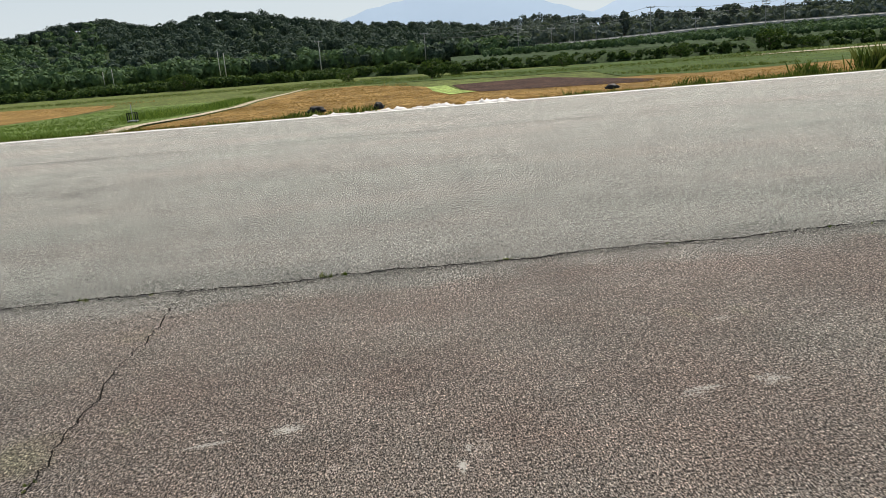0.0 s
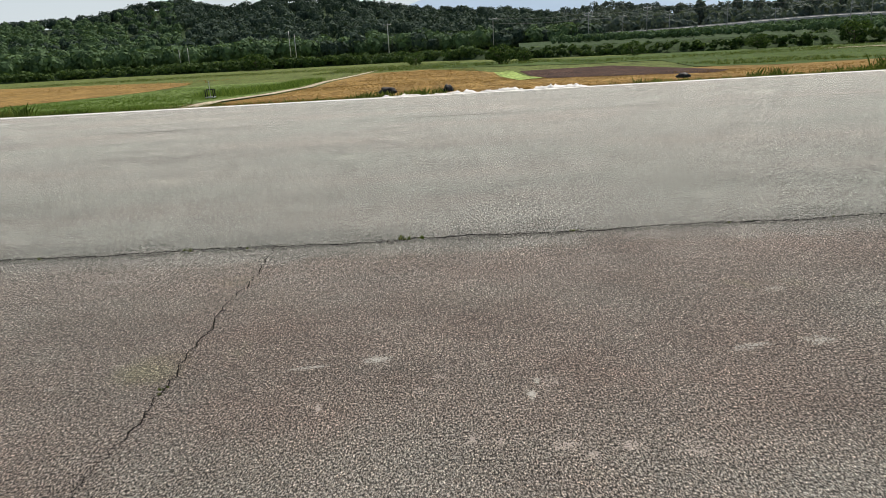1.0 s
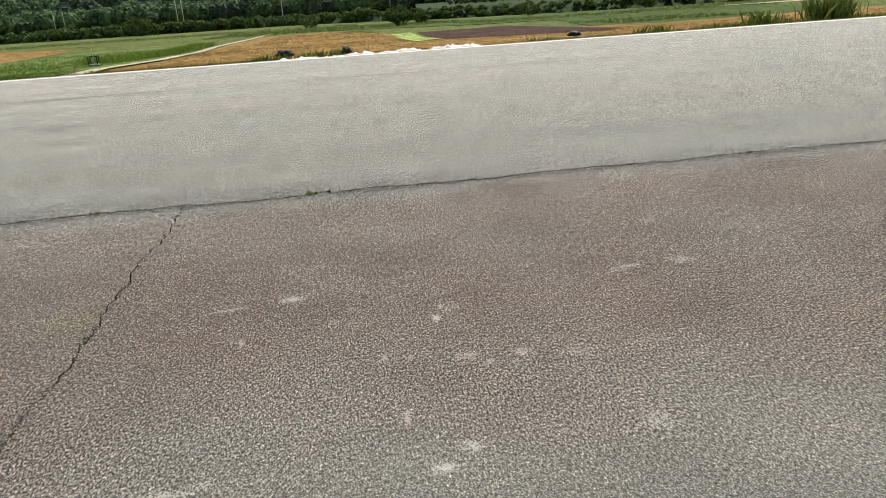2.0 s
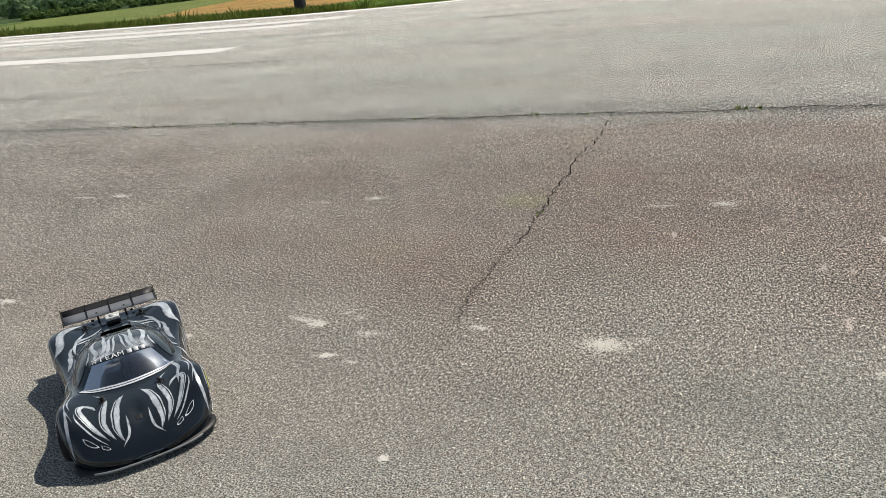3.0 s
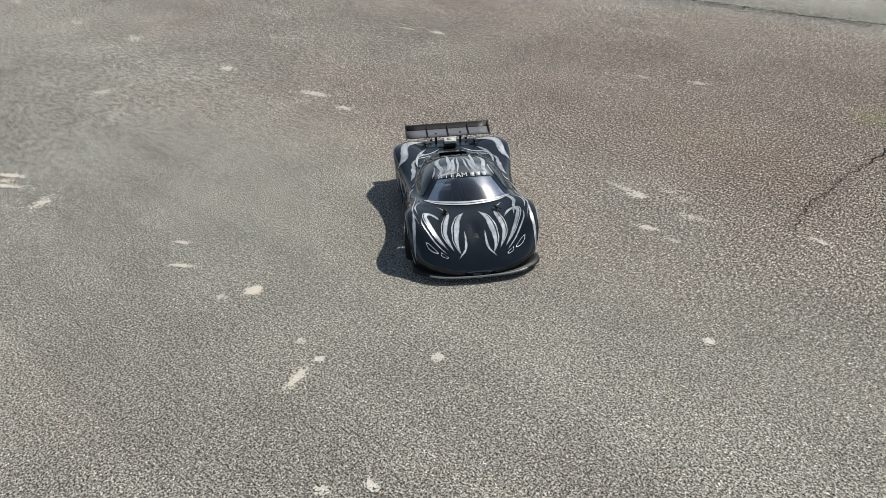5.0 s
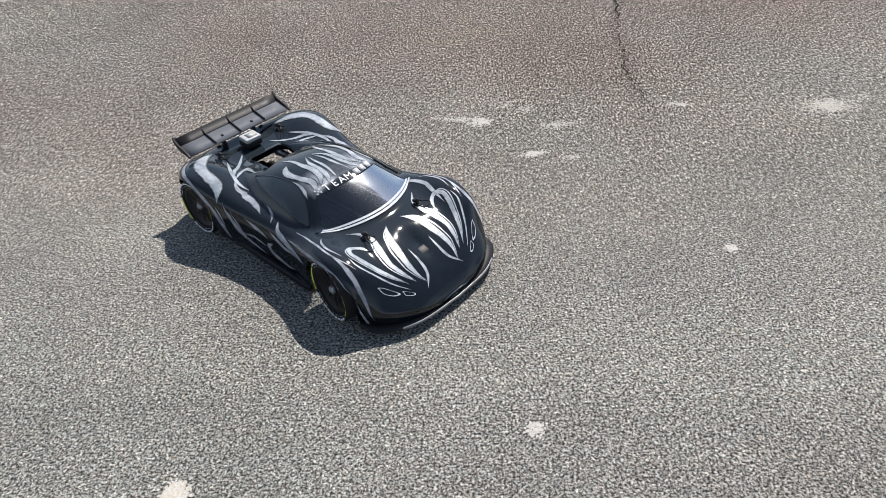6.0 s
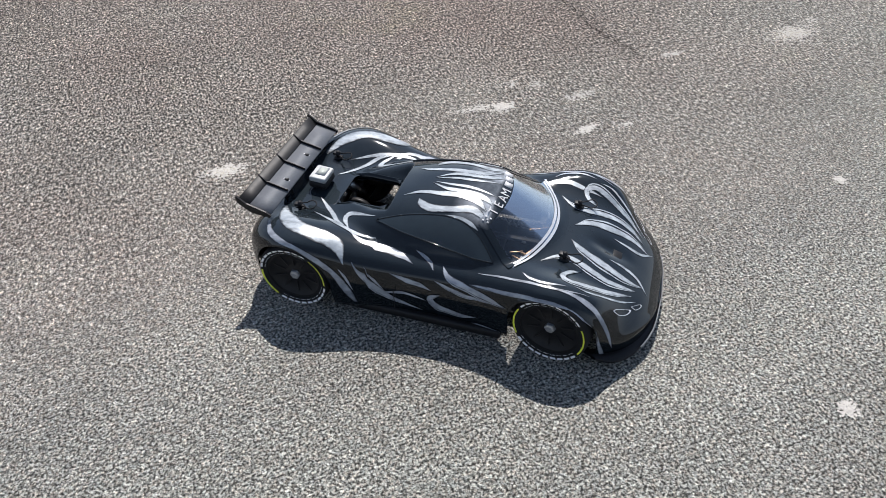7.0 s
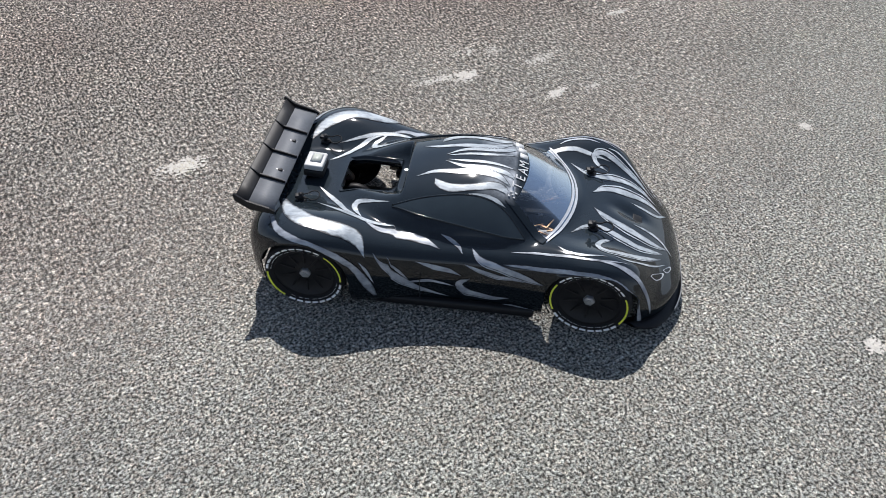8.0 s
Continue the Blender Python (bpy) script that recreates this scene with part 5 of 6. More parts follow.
def on_body(x, v, s, off=0.0006):
    """The skin at v metres from the middle line, measured round the section towards the sill."""
    key = round(x, 4)
    if key not in SECTIONS:
        pts = section(key)
        run = [0.0]
        for a, b in zip(pts, pts[1:]):
            run.append(run[-1] + math.hypot(b[0] - a[0], b[1] - a[1]))
        SECTIONS[key] = pts, run
    pts, run = SECTIONS[key]
    i = min(max(1, int(np.searchsorted(run, v))), len(run) - 1)
    (y0, z0), (y1, z1) = pts[i - 1], pts[i]
    l = max(1e-6, run[i] - run[i - 1])
    f = min(1.0, max(0.0, (v - run[i - 1]) / l))
    ny, nz = -(z1 - z0) / l, (y1 - y0) / l
    return (x, s * (y0 + (y1 - y0) * f + ny * off), z0 + (z1 - z0) * f + nz * off)


def spline(pts, u):
    """A point on a smooth line through control points."""
    n = len(pts) - 1
    xs = [i / n for i in range(n + 1)]
    return tuple(curve(u, xs, [p[k] for p in pts]) for k in range(len(pts[0])))


def tongue(parent, pts, side, fat=0.82, shift=0.0, steps=26, paint=None):
    """A flame lick: a band along a line on the skin. Knots: x, v (see on_body) and width."""
    grid = []
    for i in range(steps + 1):
        u = i / steps
        a, b = spline(pts, max(0, u - 0.02)), spline(pts, min(1, u + 0.02))
        x, v, w = spline(pts, u)
        w *= fat * (1 + 0.10 * math.sin(23 * u + 90 * pts[0][0]) * (1 - u))
        v += shift * w
        dx, dv = b[0] - a[0], b[1] - a[1]
        l = math.hypot(dx, dv) or 1
        row = []
        for k in range(7):
            f = (k - 3) / 5.2 * max(0.0, w)
            q = v + dx / l * f
            row.append(on_body(x - dv / l * f, abs(q), side if q >= 0 else -side, 0.0005))
        grid.append(row)
    lick = drape("flame", grid, paint or FLAME, parent)
    cover = lick.data.attributes.new("airbrush", "FLOAT", "POINT")
    for n, value in enumerate(cover.data):
        i, k = divmod(n, 7)
        value.value = (1 - abs(k - 3) / 3) ** 0.5 * min(1.0, 0.25 + 5 * min(i, steps - i) / steps)
    return lick


HOOD = [
    [(0.328, 0.014, 0.0006), (0.343, 0.026, 0.0115), (0.366, 0.034, 0.0155), (0.391, 0.038, 0.0135), (0.408, 0.037, 0.007), (0.424, 0.031, 0.0006)],
    [(0.301, 0.067, 0.0006), (0.317, 0.052, 0.0066), (0.335, 0.048, 0.0106), (0.355, 0.054, 0.0126), (0.378, 0.059, 0.0113), (0.397, 0.054, 0.0078), (0.415, 0.045, 0.0006)],
    [(0.349, 0.065, 0.0006), (0.336, 0.073, 0.0076), (0.331, 0.087, 0.0100), (0.342, 0.094, 0.0110), (0.362, 0.088, 0.0115), (0.387, 0.075, 0.0085), (0.412, 0.056, 0.0006)],
    [(0.347, 0.104, 0.0006), (0.366, 0.102, 0.0040), (0.394, 0.082, 0.0036), (0.418, 0.059, 0.0006)],
    [(0.377, 0.021, 0.0006), (0.396, 0.020, 0.0060), (0.414, 0.023, 0.0062), (0.429, 0.037, 0.0006)],
]
ROOF = [
    [(0.117, 0.030, 0.0006), (0.138, 0.025, 0.0060), (0.165, 0.026, 0.0086), (0.191, 0.025, 0.0113), (0.211, 0.029, 0.0107), (0.229, 0.043, 0.0006)],
    [(0.140, 0.037, 0.0006), (0.146, 0.045, 0.0110), (0.161, 0.051, 0.0115), (0.187, 0.049, 0.0101), (0.209, 0.044, 0.0119), (0.221, 0.048, 0.0093), (0.228, 0.057, 0.0006)],
    [(0.148, 0.006, 0.0006), (0.170, 0.016, 0.0061), (0.197, 0.018, 0.0089), (0.220, 0.022, 0.0086), (0.234, 0.031, 0.0006)],
    [(0.178, 0.059, 0.0006), (0.197, 0.059, 0.0043), (0.212, 0.063, 0.0064), (0.224, 0.069, 0.0006)],
    [(0.151, 0.004, 0.0006), (0.174, 0.007, 0.0045), (0.201, 0.008, 0.0055), (0.234, 0.014, 0.0006)],
]
HAUNCH = [
    [(-0.036, 0.063, 0.0066), (-0.021, 0.090, 0.0190), (0.002, 0.110, 0.0220), (0.026, 0.115, 0.0205), (0.045, 0.116, 0.0215), (0.059, 0.120, 0.0199), (0.068, 0.130, 0.0091), (0.073, 0.141, 0.0006)],
    [(-0.003, 0.027, 0.0006), (0.010, 0.039, 0.0050), (0.027, 0.056, 0.0072), (0.041, 0.074, 0.0060), (0.056, 0.084, 0.0010)],
    [(0.002, 0.061, 0.0006), (0.033, 0.076, 0.0068), (0.061, 0.088, 0.0070), (0.082, 0.094, 0.0055), (0.102, 0.098, 0.0006)],
    [(0.090, 0.066, 0.0006), (0.066, 0.059, 0.0052), (0.050, 0.058, 0.0097), (0.050, 0.069, 0.0070), (0.062, 0.087, 0.0006)],
]
SHOULDER = [
    [(0.062, 0.089, 0.0006), (0.087, 0.105, 0.0080), (0.111, 0.107, 0.0125), (0.132, 0.113, 0.0105), (0.144, 0.119, 0.0056), (0.155, 0.125, 0.0006)],
    [(0.154, 0.106, 0.0006), (0.165, 0.112, 0.0050), (0.175, 0.120, 0.0052), (0.181, 0.130, 0.0006)],
    [(-0.040, 0.098, 0.0063), (-0.027, 0.122, 0.0079), (-0.004, 0.138, 0.0074), (0.022, 0.144, 0.0072), (0.046, 0.151, 0.0103), (0.063, 0.163, 0.0112), (0.074, 0.182, 0.0140), (0.082, 0.203, 0.0052)],
    [(0.066, 0.149, 0.0006), (0.074, 0.160, 0.0049), (0.082, 0.179, 0.0006)],
]
DOOR = [
    [(0.082, 0.135, 0.0006), (0.090, 0.147, 0.0055), (0.101, 0.157, 0.0130), (0.116, 0.169, 0.0115), (0.135, 0.181, 0.0070), (0.168, 0.195, 0.0006)],
    [(0.097, 0.140, 0.0006), (0.109, 0.152, 0.0047), (0.121, 0.166, 0.0006)],
    [(0.129, 0.139, 0.0006), (0.148, 0.146, 0.0068), (0.166, 0.150, 0.0071), (0.181, 0.157, 0.0006)],
    [(0.106, 0.175, 0.0006), (0.132, 0.168, 0.0048), (0.152, 0.168, 0.0048), (0.175, 0.175, 0.0006)],
]
FLANK = [
    [(0.192, 0.161, 0.0017), (0.179, 0.170, 0.0092), (0.186, 0.182, 0.0120), (0.199, 0.186, 0.0100), (0.218, 0.188, 0.0071), (0.238, 0.182, 0.0006)],
    [(0.191, 0.122, 0.0006), (0.198, 0.132, 0.0071), (0.209, 0.137, 0.0086), (0.231, 0.140, 0.0090), (0.254, 0.144, 0.0084), (0.275, 0.152, 0.0006)],
    [(0.183, 0.141, 0.0006), (0.203, 0.148, 0.0053), (0.222, 0.151, 0.0061), (0.238, 0.149, 0.0035), (0.254, 0.150, 0.0006)],
    [(0.231, 0.197, 0.0006), (0.242, 0.196, 0.0050), (0.253, 0.197, 0.0040), (0.269, 0.199, 0.0006)],
]
FRONT_ARCH = [
    [(0.227, 0.134, 0.0006), (0.252, 0.130, 0.0051), (0.283, 0.131, 0.0060), (0.313, 0.135, 0.0055), (0.337, 0.137, 0.0058), (0.357, 0.139, 0.0070), (0.376, 0.147, 0.0100), (0.3885, 0.163, 0.0095), (0.391, 0.185, 0.0010)],
    [(0.324, 0.119, 0.0006), (0.343, 0.118, 0.0040), (0.361, 0.119, 0.0077), (0.378, 0.121, 0.0085), (0.393, 0.126, 0.0080), (0.401, 0.140, 0.0006)],
    [(0.235, 0.117, 0.0006), (0.263, 0.112, 0.0029), (0.294, 0.114, 0.0036), (0.330, 0.118, 0.0031), (0.366, 0.109, 0.0006)],
    [(0.286, 0.100, 0.0006), (0.297, 0.108, 0.0034), (0.318, 0.112, 0.0036), (0.340, 0.109, 0.0006)],
]


def build_wheel(car, x, s, turn=0.0):
    """Tyre, dish, hub and print; s: -1 for the right flank, 1 for the left."""
    hw = 0.021
    face = 0.1335 if x < 0.1 else 0.1315
    wheel = new("wheel")
    wheel.parent = car
    wheel.matrix_local = Matrix.Translation((x, s * (face - hw), AXLE_Z)) @ Matrix.Rotation(radians(turn), 4, "Z") @ (Matrix() if s < 0 else Matrix.Rotation(math.pi, 4, "Z"))
    R = AXLE_Z - 0.0005
    prof = [(0.036, -hw + 0.003), (0.040, -hw + 0.0005), (0.0445, -hw), (R - 0.0010, -hw + 0.0032), (R, -hw + 0.008), (R, hw - 0.008), (R - 0.001, hw - 0.0032), (0.0445, hw), (0.038, hw - 0.001), (0.036, hw - 0.004)]
    v, f = lathe(prof, 56)
    link("tyre", mesh_of("tyre", v, f, True), TYRE, wheel, "slick black rubber tyre")
    prof = [(0.0, -hw + 0.0085), (0.010, -hw + 0.0085), (0.013, -hw + 0.0100), (0.030, -hw + 0.0085), (0.0335, -hw + 0.0045), (0.0365, -hw + 0.0030), (0.0368, hw - 0.004), (0.034, hw - 0.004), (0.030, hw - 0.012), (0.0, hw - 0.012)]
    v, f = lathe(prof, 48)
    link("rim", mesh_of("rim", v, f, True), CARBON, wheel, "black dish rim")
    for k in range(10):
        a = k * math.pi / 5
        bm = box(0.0020, 0.0010, 0.018, (0, -hw + 0.0083, 0.022), 0.0004)
        bmesh.ops.rotate(bm, cent=(0, 0, 0), matrix=Matrix.Rotation(a, 3, "Y"), verts=bm.verts)
        part("rib", bm, CARBON, wheel)
    v, f = lathe([(0.0, -hw + 0.003), (0.0030, -hw + 0.003), (0.0034, -hw + 0.004), (0.0062, -hw + 0.0045), (0.0068, -hw + 0.0058), (0.0068, -hw + 0.0095)], 6)
    link("hub_nut", mesh_of("hub_nut", v, f), GREY_METAL, wheel, "dull grey hex wheel nut")
    # print round the sidewall: plain bars for the lettering and two yellow arcs
    def arc(a0, a1, r0, r1, material, name):
        grid = []
        for i in range(max(2, int((a1 - a0) / 6) + 2)):
            a = radians(a0 + (a1 - a0) * i / max(1, int((a1 - a0) / 6) + 1))
            row = []
            for k in range(3):
                r = r0 + (r1 - r0) * k / 2
                yy = -hw - 0.0004 + 0.0012 * max(0, (0.0445 - r) / 0.0045) + 0.0014 * max(0, (r - 0.0445) / 0.002)
                row.append((r * math.cos(a), yy, r * math.sin(a)))
            grid.append(row)
        drape(name, grid, material, wheel)
    start = 35 if x > 0.1 else 60
    for half in (0, 180):
        for k in range(9):
            a = start + half + k * 12.5
            arc(a, a + 9.5, 0.0388, 0.0446, WHITE_INK, "sidewall_print")
        arc(start + half + 116, start + half + 172, 0.0396, 0.0440, YELLOW_INK, "yellow_arc")


def body_clip(car, x, y, turn):
    """A post with a wire clip and its pull loop."""
    z = body_top(x, y)
    clip = new("body_clip")
    clip.parent = car
    clip.matrix_local = Matrix.Translation((x, y, z)) @ Matrix.Rotation(radians(turn), 4, "Z")
    v, f = tube([(0, 0, -0.004), (0, 0, 0.010)], 0.0027, 12)
    link("post", mesh_of("post", v, f, True), CARBON, clip, "black plastic body post")
    v, f = lathe([(0.0, 0.0002), (0.0062, 0.0002), (0.0064, 0.0011), (0.0032, 0.0016)], 20, "z")
    link("pad", mesh_of("pad", v, f, True), CARBON, clip)
    loop = [(-0.006 + 0.0, 0.0036, 0.0058), (0.003, 0.0032, 0.0058)]
    for k in range(15):
        a = radians(140 - 280 * k / 14)
        loop.append((0.0145 + 0.0075 * math.cos(a), 0.0066 * math.sin(a), 0.0062 + 0.0018 * math.sin(k * 0.4)))
    loop += [(0.003, -0.0032, 0.0058), (-0.006, -0.0036, 0.0058)]
    v, f = tube(loop, 0.0008, 6)
    link("wire_loop", mesh_of("wire_loop", v, f, True), TYRE, clip)
    part("grip", box(0.010, 0.0075, 0.0032, (-0.002, 0, 0.0066), 0.001), CARBON, clip)


def build_wing(car):
    wing = new("rear_wing")
    wing.parent = car
    prof = [(-0.0365, 0.1150), (-0.0655, 0.1225), (-0.0670, 0.1235), (-0.0765, 0.1340)]
    half, th = 0.100, 0.0022
    grid = [[(x, y, z) for x, z in prof] for y in np.linspace(-half, half, 9)]
    for name, lo, hi, mat in (("plane", 0, 2, WING_TOP), ("flap", 1, 4, CARBON)):
        blade = drape(name, [row[lo:hi] for row in grid], mat, wing, "dark grey wing plane" if lo == 0 else "black raised wing flap")
        so = blade.modifiers.new("thickness", "SOLIDIFY")
        so.thickness, so.offset = th, 0.0
    for s in (-1, 1):
        pts = [(-0.0355, 0.1130), (-0.0335, 0.1165), (-0.0400, 0.1205), (-0.0660, 0.1285), (-0.0780, 0.1375), (-0.0795, 0.1355), (-0.0780, 0.1275), (-0.0620, 0.1165)]
        verts = [(x, s * (half + 0.0005), z) for x, z in pts] + [(x, s * (half + 0.0028), z) for x, z in pts]
        k = len(pts)
        faces = [tuple(range(k)), tuple(range(2 * k - 1, k - 1, -1))] + [(i, (i + 1) % k, k + (i + 1) % k, k + i) for i in range(k)]
        link("end_plate", mesh_of("end_plate", verts, faces), CARBON, wing, "black wing end plate")
    for y in (-0.05, 0.0, 0.05):
        verts, faces = [], []
        for x, z in prof:
            up = 0.0048 if x > -0.07 else 0.0018
            verts += [(x, y - 0.0009, z), (x, y + 0.0009, z), (x, y - 0.0007, z + up), (x, y + 0.0007, z + up)]
        for i in range(len(prof) - 1):
            a, b = 4 * i, 4 * i + 4
            faces += [(a, a + 2, b + 2, b), (a + 1, b + 1, b + 3, a + 3), (a + 2, a + 3, b + 3, b + 2)]
        link("fin", mesh_of("fin", verts, faces), CARBON, wing, "raised black fin")
    for s in (-1, 1):
        part("stay", box(0.013, 0.0045, 0.026, (-0.0495, s * 0.030, 0.107), 0.0012, turn=Matrix.Rotation(radians(-12), 4, "Y")), CARBON, wing, "black wing stay")
        for dx in (0.0, 0.007):
            v, f = tube([(-0.052 + dx, s * 0.030, 0.1195 + dx * -0.3), (-0.052 + dx, s * 0.030, 0.1204 + dx * -0.3)], 0.0008, 8)
            link("screw", mesh_of("screw", v, f), ALU, wing)
        v, f = tube([(-0.044, s * 0.040, 0.104), (-0.044, s * 0.046, 0.1045)], 0.0026, 10)
        link("bolt", mesh_of("bolt", v, f, True), CARBON, wing)


def build_inside(car):
    ch = new("chassis")
    ch.parent = car
    part("chassis_plate", box(0.41, 0.164, 0.0035, (0.150, 0.0, 0.014), 0.001), CARBON, ch, "dark chassis plate")
    part("battery_pack", box(0.14, 0.042, 0.036, (0.165, 0.030, 0.034), 0.004), CARBON, ch, "black battery pack")
    part("speed_controller", box(0.045, 0.036, 0.030, (0.10, -0.030, 0.031), 0.003), GREY_METAL, ch)
    part("receiver_box", box(0.045, 0.030, 0.022, (0.235, -0.034, 0.028), 0.003), CARBON, ch)
    part("steering_servo", box(0.040, 0.020, 0.036, (0.278, -0.026, 0.036), 0.002), BLACK_PLASTIC, ch)
    part("servo_sticker", box(0.020, 0.012, 0.0006, (0.278, -0.026, 0.0545)), WHITE_INK, ch)
    for s in (-1, 1):
        part("steering_arm", box(0.034, 0.0035, 0.003, (0.284, s * 0.030, 0.064), 0.001, turn=Matrix.Rotation(radians(s * 24), 4, "Z")), COPPER, ch, "orange anodised arm")
        part("shock_tower", box(0.004, 0.030, 0.046, (0.312, s * 0.026, 0.062), 0.001), CARBON, ch)
        v, f = tube([(0.318, s * 0.030, 0.078), (0.322, s * 0.075, 0.032)], 0.0065, 12)
        link("shock_absorber", mesh_of("shock_absorber", v, f, True), ALU, ch)
        v, f = tube([(0.012, s * 0.030, 0.082), (0.008, s * 0.075, 0.034)], 0.0065, 12)
        link("shock_absorber", mesh_of("shock_absorber", v, f, True), ALU, ch)
        for x in (0.0, WB):
            v, f = tube([(x, s * 0.030, 0.030), (x, s * 0.112, AXLE_Z)], 0.005, 8)
            link("drive_shaft", mesh_of("drive_shaft", v, f, True), GREY_METAL, ch)
            part("lower_arm", box(0.034, 0.07, 0.006, (x, s * 0.070, 0.026), 0.002), CARBON, ch)
    v, f = lathe([(0.0, -0.004), (0.020, -0.004), (0.022, -0.003), (0.022, 0.003), (0.020, 0.004), (0.0, 0.004)], 40)
    g = link("spur_gear", mesh_of("spur_gear", v, f, True), CARBON, ch, "large black spur gear")
    g.location = (0.034, 0.004, 0.058)
    v, f = lathe([(0.0, -0.022), (0.015, -0.022), (0.017, -0.020), (0.017, 0.020), (0.015, 0.022), (0.0, 0.022)], 32)
    g = link("motor", mesh_of("motor", v, f, True), BLACK_PLASTIC, ch, "black electric motor")
    g.location = (0.052, -0.014, 0.044)
    part("motor_mount", box(0.012, 0.034, 0.040, (0.074, -0.006, 0.040), 0.002, turn=Matrix.Rotation(radians(20), 4, "Y")), ALU, ch, "bare aluminium motor mount")
    part("gear_cover", box(0.040, 0.026, 0.030, (0.006, 0.0, 0.050), 0.006), CARBON, ch)
    for x0, y0, r in ((0.288, -0.050, 0.006), (0.274, -0.040, 0.0045), (0.292, 0.046, 0.006), (0.268, 0.0, 0.005)):
        v, f = lathe([(r * 0.45, 0.0), (r * 0.5, 0.0015), (r, 0.0015), (r, -0.0015), (r * 0.5, -0.0015), (r * 0.45, 0.0)], 20, "z")
        g = link("link_ball", mesh_of("link_ball", v, f, True), ALU, ch)
        g.location = (x0, y0, 0.0655)
    part("top_brace", box(0.20, 0.008, 0.004, (0.19, 0.0, 0.066), 0.001), CARBON, ch, "dark top brace")
    part("servo_plate", box(0.016, 0.018, 0.0012, (0.262, -0.046, 0.052), 0.0004), WHITE_INK, ch)
    for k in range(7):
        part("linkage", box(0.014 + 0.003 * (k % 3), 0.0016, 0.0016, (0.258 + 0.0055 * k, -0.058 + 0.006 * ((k * 5) % 7), 0.068), 0.0004, turn=Matrix.Rotation(radians(70 - 47 * k), 4, "Z")), ALU if k % 3 == 0 else COPPER, ch)


def build_car(x, y, heading):
    car = tagged(new("toy_car"), "black radio-controlled race car with silver flame paint standing on asphalt", "toy car")
    car.matrix_world = pose(x, y, 0, 0, 0, heading)
    build_shell(car)
    # windscreen and its trims
    grid = []
    for i in range(13):
        xs = 0.240 + (0.309 - 0.240) * i / 12
        hw = 0.058 + (xs - 0.243) * 0.51
        row = []
        for j in range(25):
            yy = hw * (j / 12 - 1)
            xx = xs - 4.2 * yy * yy
            row.append((xx, yy, body_top(xx, yy) + 0.0006))
        grid.append(row)
    drape("windscreen", grid, SCREEN_GLASS, car, "smoked clear windscreen")
    def band(name, xs0, xs1, material, off, reach=0.0):
        g = []
        for i in range(4):
            xs = xs0 + (xs1 - xs0) * i / 3
            hw = 0.058 + (xs - 0.243) * 0.51 + reach
            g.append([(xs - 4.2 * yy * yy, yy, body_top(xs - 4.2 * yy * yy, yy) + off) for yy in np.linspace(-hw, hw, 33)])
        return drape(name, g, material, car)
    band("screen_strip", 0.2345, 0.2475, LACQUER, 0.0011)
    band("screen_edge", 0.3015, 0.3045, SILVER_LINE, 0.0013, -0.002)
    band("screen_edge", 0.3060, 0.3090, SILVER_LINE, 0.0013, -0.002)
    for s in (-1, 1):
        g = []
        for i in range(14):
            xs = 0.236 + (0.306 - 0.236) * i / 13
            row = []
            for f in (-0.0035, -0.001, 0.0015, 0.004):
                yy = s * (0.058 + (xs - 0.243) * 0.51 + f)
                xx = xs - 4.2 * yy * yy
                row.append((xx, yy, body_top(xx, yy) + 0.0013))
            g.append(row)
        drape("pillar", g, LACQUER, car)
        # side window
        g = []
        for i in range(25):
            x0 = 0.094 + (0.248 - 0.094) * i / 24
            lo = curve(x0, [0.094, 0.13, 0.18, 0.22, 0.248], [0.0680, 0.0800, 0.0885, 0.0915, 0.0900])
            hi = curve(x0, [0.094, 0.12, 0.15, 0.18, 0.205, 0.230, 0.248], [0.0665, 0.0625, 0.0600, 0.0590, 0.0625, 0.0730, 0.0880])
            row = []
            for k in range(8):
                yy = s * (lo + (hi - lo) * k / 7)
                row.append(on_top(x0, yy, 0.0009))
            g.append(row)
        drape("side_window", g, SIDE_GLASS, car, "dark tinted side window")
        rail = [row[-1] for row in g] + [row[0] for row in g[::-1]]
        v, f = tube([(px, py, pz - 0.0002) for px, py, pz in rail], 0.0011, 6)
        link("window_trim", mesh_of("window_trim", v, f, True), LACQUER, car)
        # headlamp outline
        for ring in ([(0.394, 0.098), (0.402, 0.0945), (0.411, 0.084), (0.414, 0.075), (0.405, 0.083), (0.397, 0.092), (0.394, 0.098)],
                     [(0.413, 0.071), (0.419, 0.0705), (0.425, 0.061), (0.4235, 0.058), (0.413, 0.071)]):
            g = []
            for i in range(41):
                p, q = spline(ring, i / 40), spline(ring, min(1, i / 40 + 0.01))
                cx, cy = sum(r[0] for r in ring) / len(ring), sum(r[1] for r in ring) / len(ring)
                row = []
                for f in (1.0, 0.82):
                    row.append(on_top(cx + (p[0] - cx) * f, s * (cy + (p[1] - cy) * f), 0.0012))
                g.append(row)
            drape("headlamp_outline", g, SILVER_LINE, car)
        for group in (HOOD, ROOF, HAUNCH, SHOULDER, DOOR, FLANK, FRONT_ARCH):
            for pts in group:
                paint = PALE_FLAME if group in (HOOD, ROOF, HAUNCH) else FLAME
                tongue(car, pts, s, 0.66 if group is HOOD else 0.82, paint=paint)
                if group in (HOOD, DOOR, FLANK) and len(pts) > 4:
                    tongue(car, pts, s, 0.16, 3.6, paint=paint)
        part("side_skirt", box(0.205, 0.010, 0.012, (0.166, s * 0.119, 0.013), 0.003), CARBON, car, "black side skirt")
        body_clip(car, 0.327, s * 0.052, 10 * s)
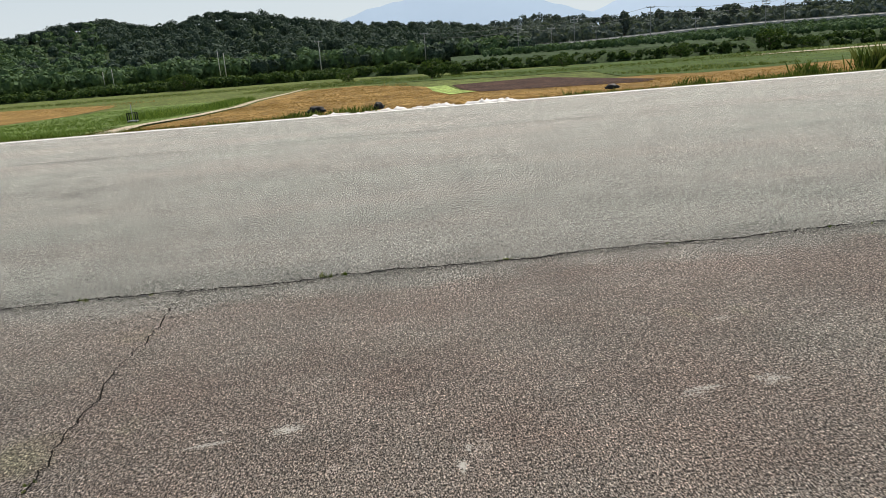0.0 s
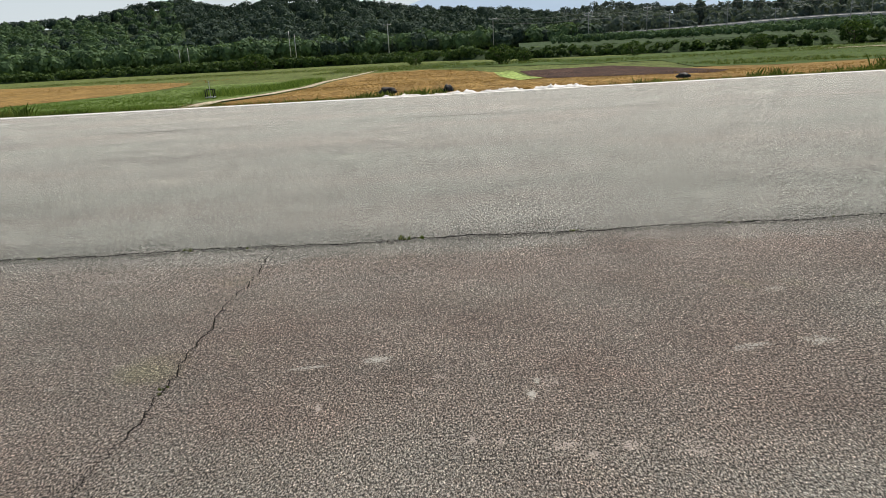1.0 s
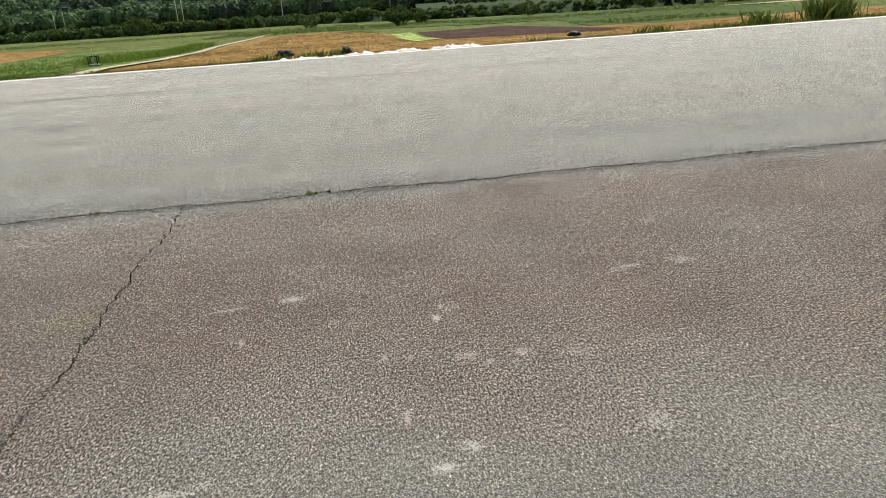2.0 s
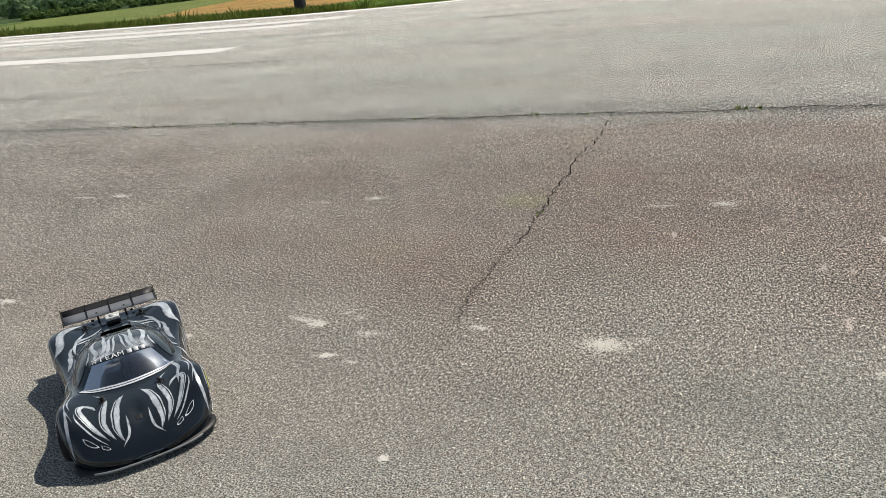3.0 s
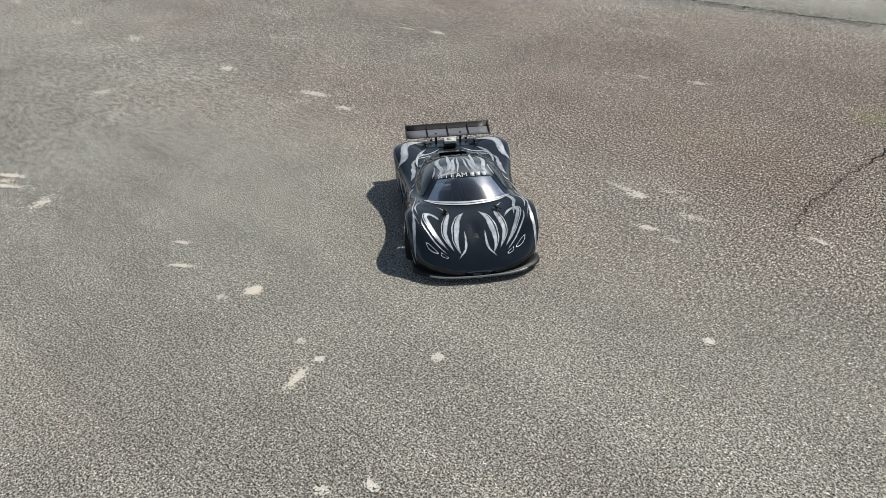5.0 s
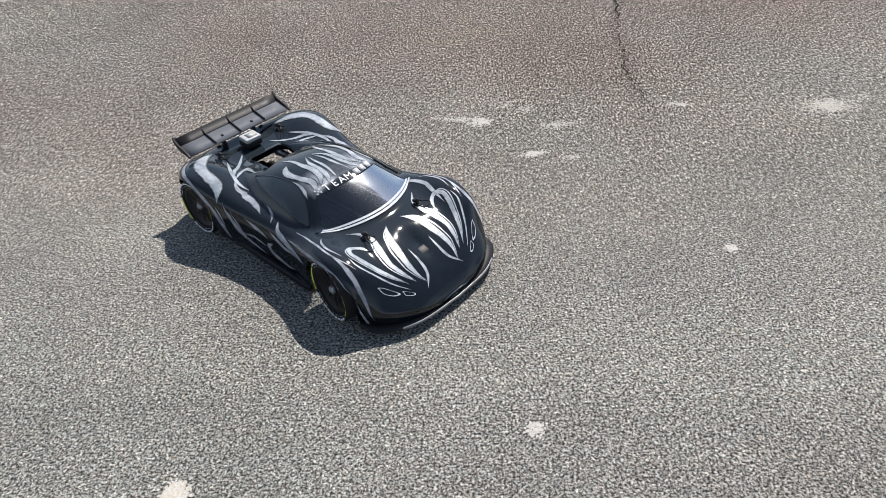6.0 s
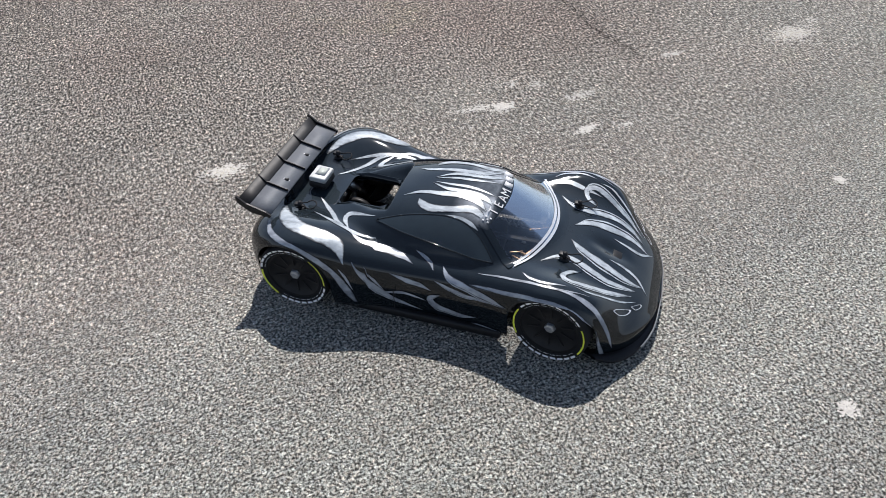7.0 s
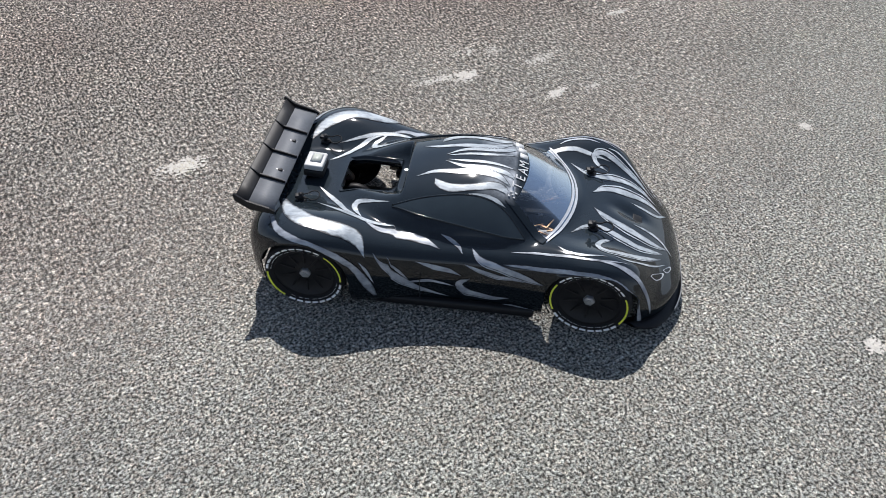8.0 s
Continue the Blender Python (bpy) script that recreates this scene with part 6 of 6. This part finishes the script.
        body_clip(car, -0.016, s * 0.060, -10 * s)
        build_wheel(car, 0.0, s)
        build_wheel(car, WB, s, -9)
        # door cut and lower vent
        part("door_cut", box(0.0010, 0.0012, 0.030, (0.135, s * 0.1285, 0.044), 0.0003), CARBON, car)
    tongue(car, [(0.256, 0.069, 0.0006), (0.282, 0.087, 0.0084), (0.304, 0.093, 0.0085), (0.326, 0.088, 0.0073), (0.353, 0.084, 0.0006)], 1, paint=PALE_FLAME)
    # nose splitter
    outline = [(0.385, 0.128), (0.405, 0.126), (0.422, 0.112), (0.436, 0.088), (0.4455, 0.055), (0.449, 0.0)]
    pts = [spline(outline, i / 20) for i in range(21)]
    pts = pts + [(x0, -y0) for x0, y0 in pts[-2::-1]]
    verts, faces = [], []
    for x0, y0 in pts:
        verts += [(x0, y0, 0.013), (x0, y0, 0.0165), (x0 - 0.022, y0 * 0.90, 0.0168), (x0 - 0.022, y0 * 0.90, 0.0128)]
    for i in range(len(pts) - 1):
        for j in range(4):
            faces.append((4 * i + j, 4 * i + (j + 1) % 4, 4 * i + 4 + (j + 1) % 4, 4 * i + 4 + j))
    link("splitter", mesh_of("splitter", verts, faces, True), CARBON, car, "black front splitter")
    verts, faces = [], []
    for x0, y0 in pts[11:-11]:
        verts += [(x0 + 0.0006, y0 * 1.004, 0.0130), (x0 + 0.0010, y0 * 1.006, 0.0150), (x0 + 0.0006, y0 * 1.005, 0.0170), (x0 - 0.0006, y0 * 0.998, 0.0172)]
    for i in range(len(pts[11:-11]) - 1):
        for j in range(3):
            faces.append((4 * i + j, 4 * i + j + 1, 4 * i + 5 + j, 4 * i + 4 + j))
    link("splitter_lip", mesh_of("splitter_lip", verts, faces, True), LIP, car, "pale grey splitter lip")
    part("rear_bumper", box(0.012, 0.20, 0.026, (-0.066, 0, 0.045), 0.004), CARBON, car, "black rear bumper")
    part("hood_vent", box(0.012, 0.020, 0.0012, (0.386, 0, body_top(0.386, 0) + 0.0006), 0.0005, turn=Matrix.Rotation(radians(20), 4, "Y")), CARBON, car)
    # printed strip on the screen: chequers and plain bars stand for the team mark
    strip = lambda yy: (0.2412 - 4.2 * yy * yy, yy, body_top(0.2412 - 4.2 * yy * yy, yy) + 0.0017)
    word = "TEAM"
    for k, ch in enumerate(word):
        yy = -0.0375 + 0.0125 * k
        data = bpy.data.curves.new("letter", "FONT")
        data.body, data.size, data.extrude, data.align_x, data.align_y = ch, 0.0172, 0.0002, "CENTER", "CENTER"
        tmp = bpy.data.objects.new("letter", data)
        me = bpy.data.meshes.new_from_object(tmp)
        bpy.data.objects.remove(tmp)
        ob = link("letter", me, GREY_INK, car)
        slope = math.degrees(math.atan2(body_top(0.246, yy) - body_top(0.236, yy), 0.010))
        ob.matrix_local = Matrix.Translation(strip(yy)) @ Matrix.Rotation(radians(-slope), 4, "Y") @ Matrix.Rotation(radians(90), 4, "Z")
    for k in range(3):
        yy = 0.0165 + 0.0125 * k
        p = strip(yy)
        part("print_bar", box(0.0105, 0.009, 0.0004, p, turn=Matrix.Rotation(radians(22), 4, "Y")), GREY_INK, car)
    for i in range(3):
        for j in range(3):
            if (i + j) % 2 == 0:
                yy = -0.0535 + 0.0028 * i
                p = strip(yy)
                part("chequer", box(0.0026, 0.0026, 0.0004, (p[0] + 0.0028 * (j - 1), p[1], p[2] - 0.0011 * (j - 1)), turn=Matrix.Rotation(radians(22), 4, "Y")), GREY_INK, car)
    # speed gauge on the rear deck
    gauge = new("speed_gauge")
    gauge.parent = car
    gauge.matrix_local = Matrix.Translation((-0.0135, 0.0, 0.1015)) @ Matrix.Rotation(radians(4), 4, "Y")
    part("case_base", box(0.025, 0.031, 0.010, (0, 0, 0.004), 0.003, 3), CARBON, gauge, "black rubber base")
    part("case_top", box(0.0235, 0.0295, 0.0075, (0, 0, 0.0125), 0.002, 3), GREY_BOX, gauge, "light grey case top")
    part("bezel", box(0.0135, 0.0175, 0.0006, (0.001, 0.002, 0.0164)), GREY_METAL, gauge)
    part("display", box(0.0105, 0.0145, 0.0006, (0.001, 0.002, 0.0168)), SCREEN, gauge, "pale lcd display")
    # rim of the rear opening
    for s in (-1, 1):
        g = []
        for i in range(12):
            x0 = OPEN_X[0] + (OPEN_X[1] - OPEN_X[0]) * i / 11
            y0 = s * OPEN_T * half_width(x0) * 0.985
            z0 = body_top(x0, y0)
            g.append([(x0, y0 - s * 0.0004, z0 - 0.010), (x0, y0 - s * 0.0002, z0 + 0.0008), (x0, y0 + s * 0.002, z0 + 0.0010)])
        drape("opening_rim", g, LACQUER, car)
    for x0, sx in ((OPEN_X[0], 1), (OPEN_X[1], -1)):
        for sy in (-1, 1):
            y0, r = sy * OPEN_T * half_width(x0) * 0.985, 0.011
            g = []
            for i in range(9):
                a = radians(90 * i / 8)
                ax, ay = x0 + sx * r * (1 - math.cos(a)), y0 - sy * r * (1 - math.sin(a))
                g.append([(x0 + (ax - x0) * f, y0 + (ay - y0) * f, body_top(x0, y0) + 0.0006) for f in (-0.1, 0.5, 1.0)])
            drape("opening_corner", g, LACQUER, car)
    build_wing(car)
    build_inside(car)
    return car


build_car(-1.623, 0.290, -39.73)
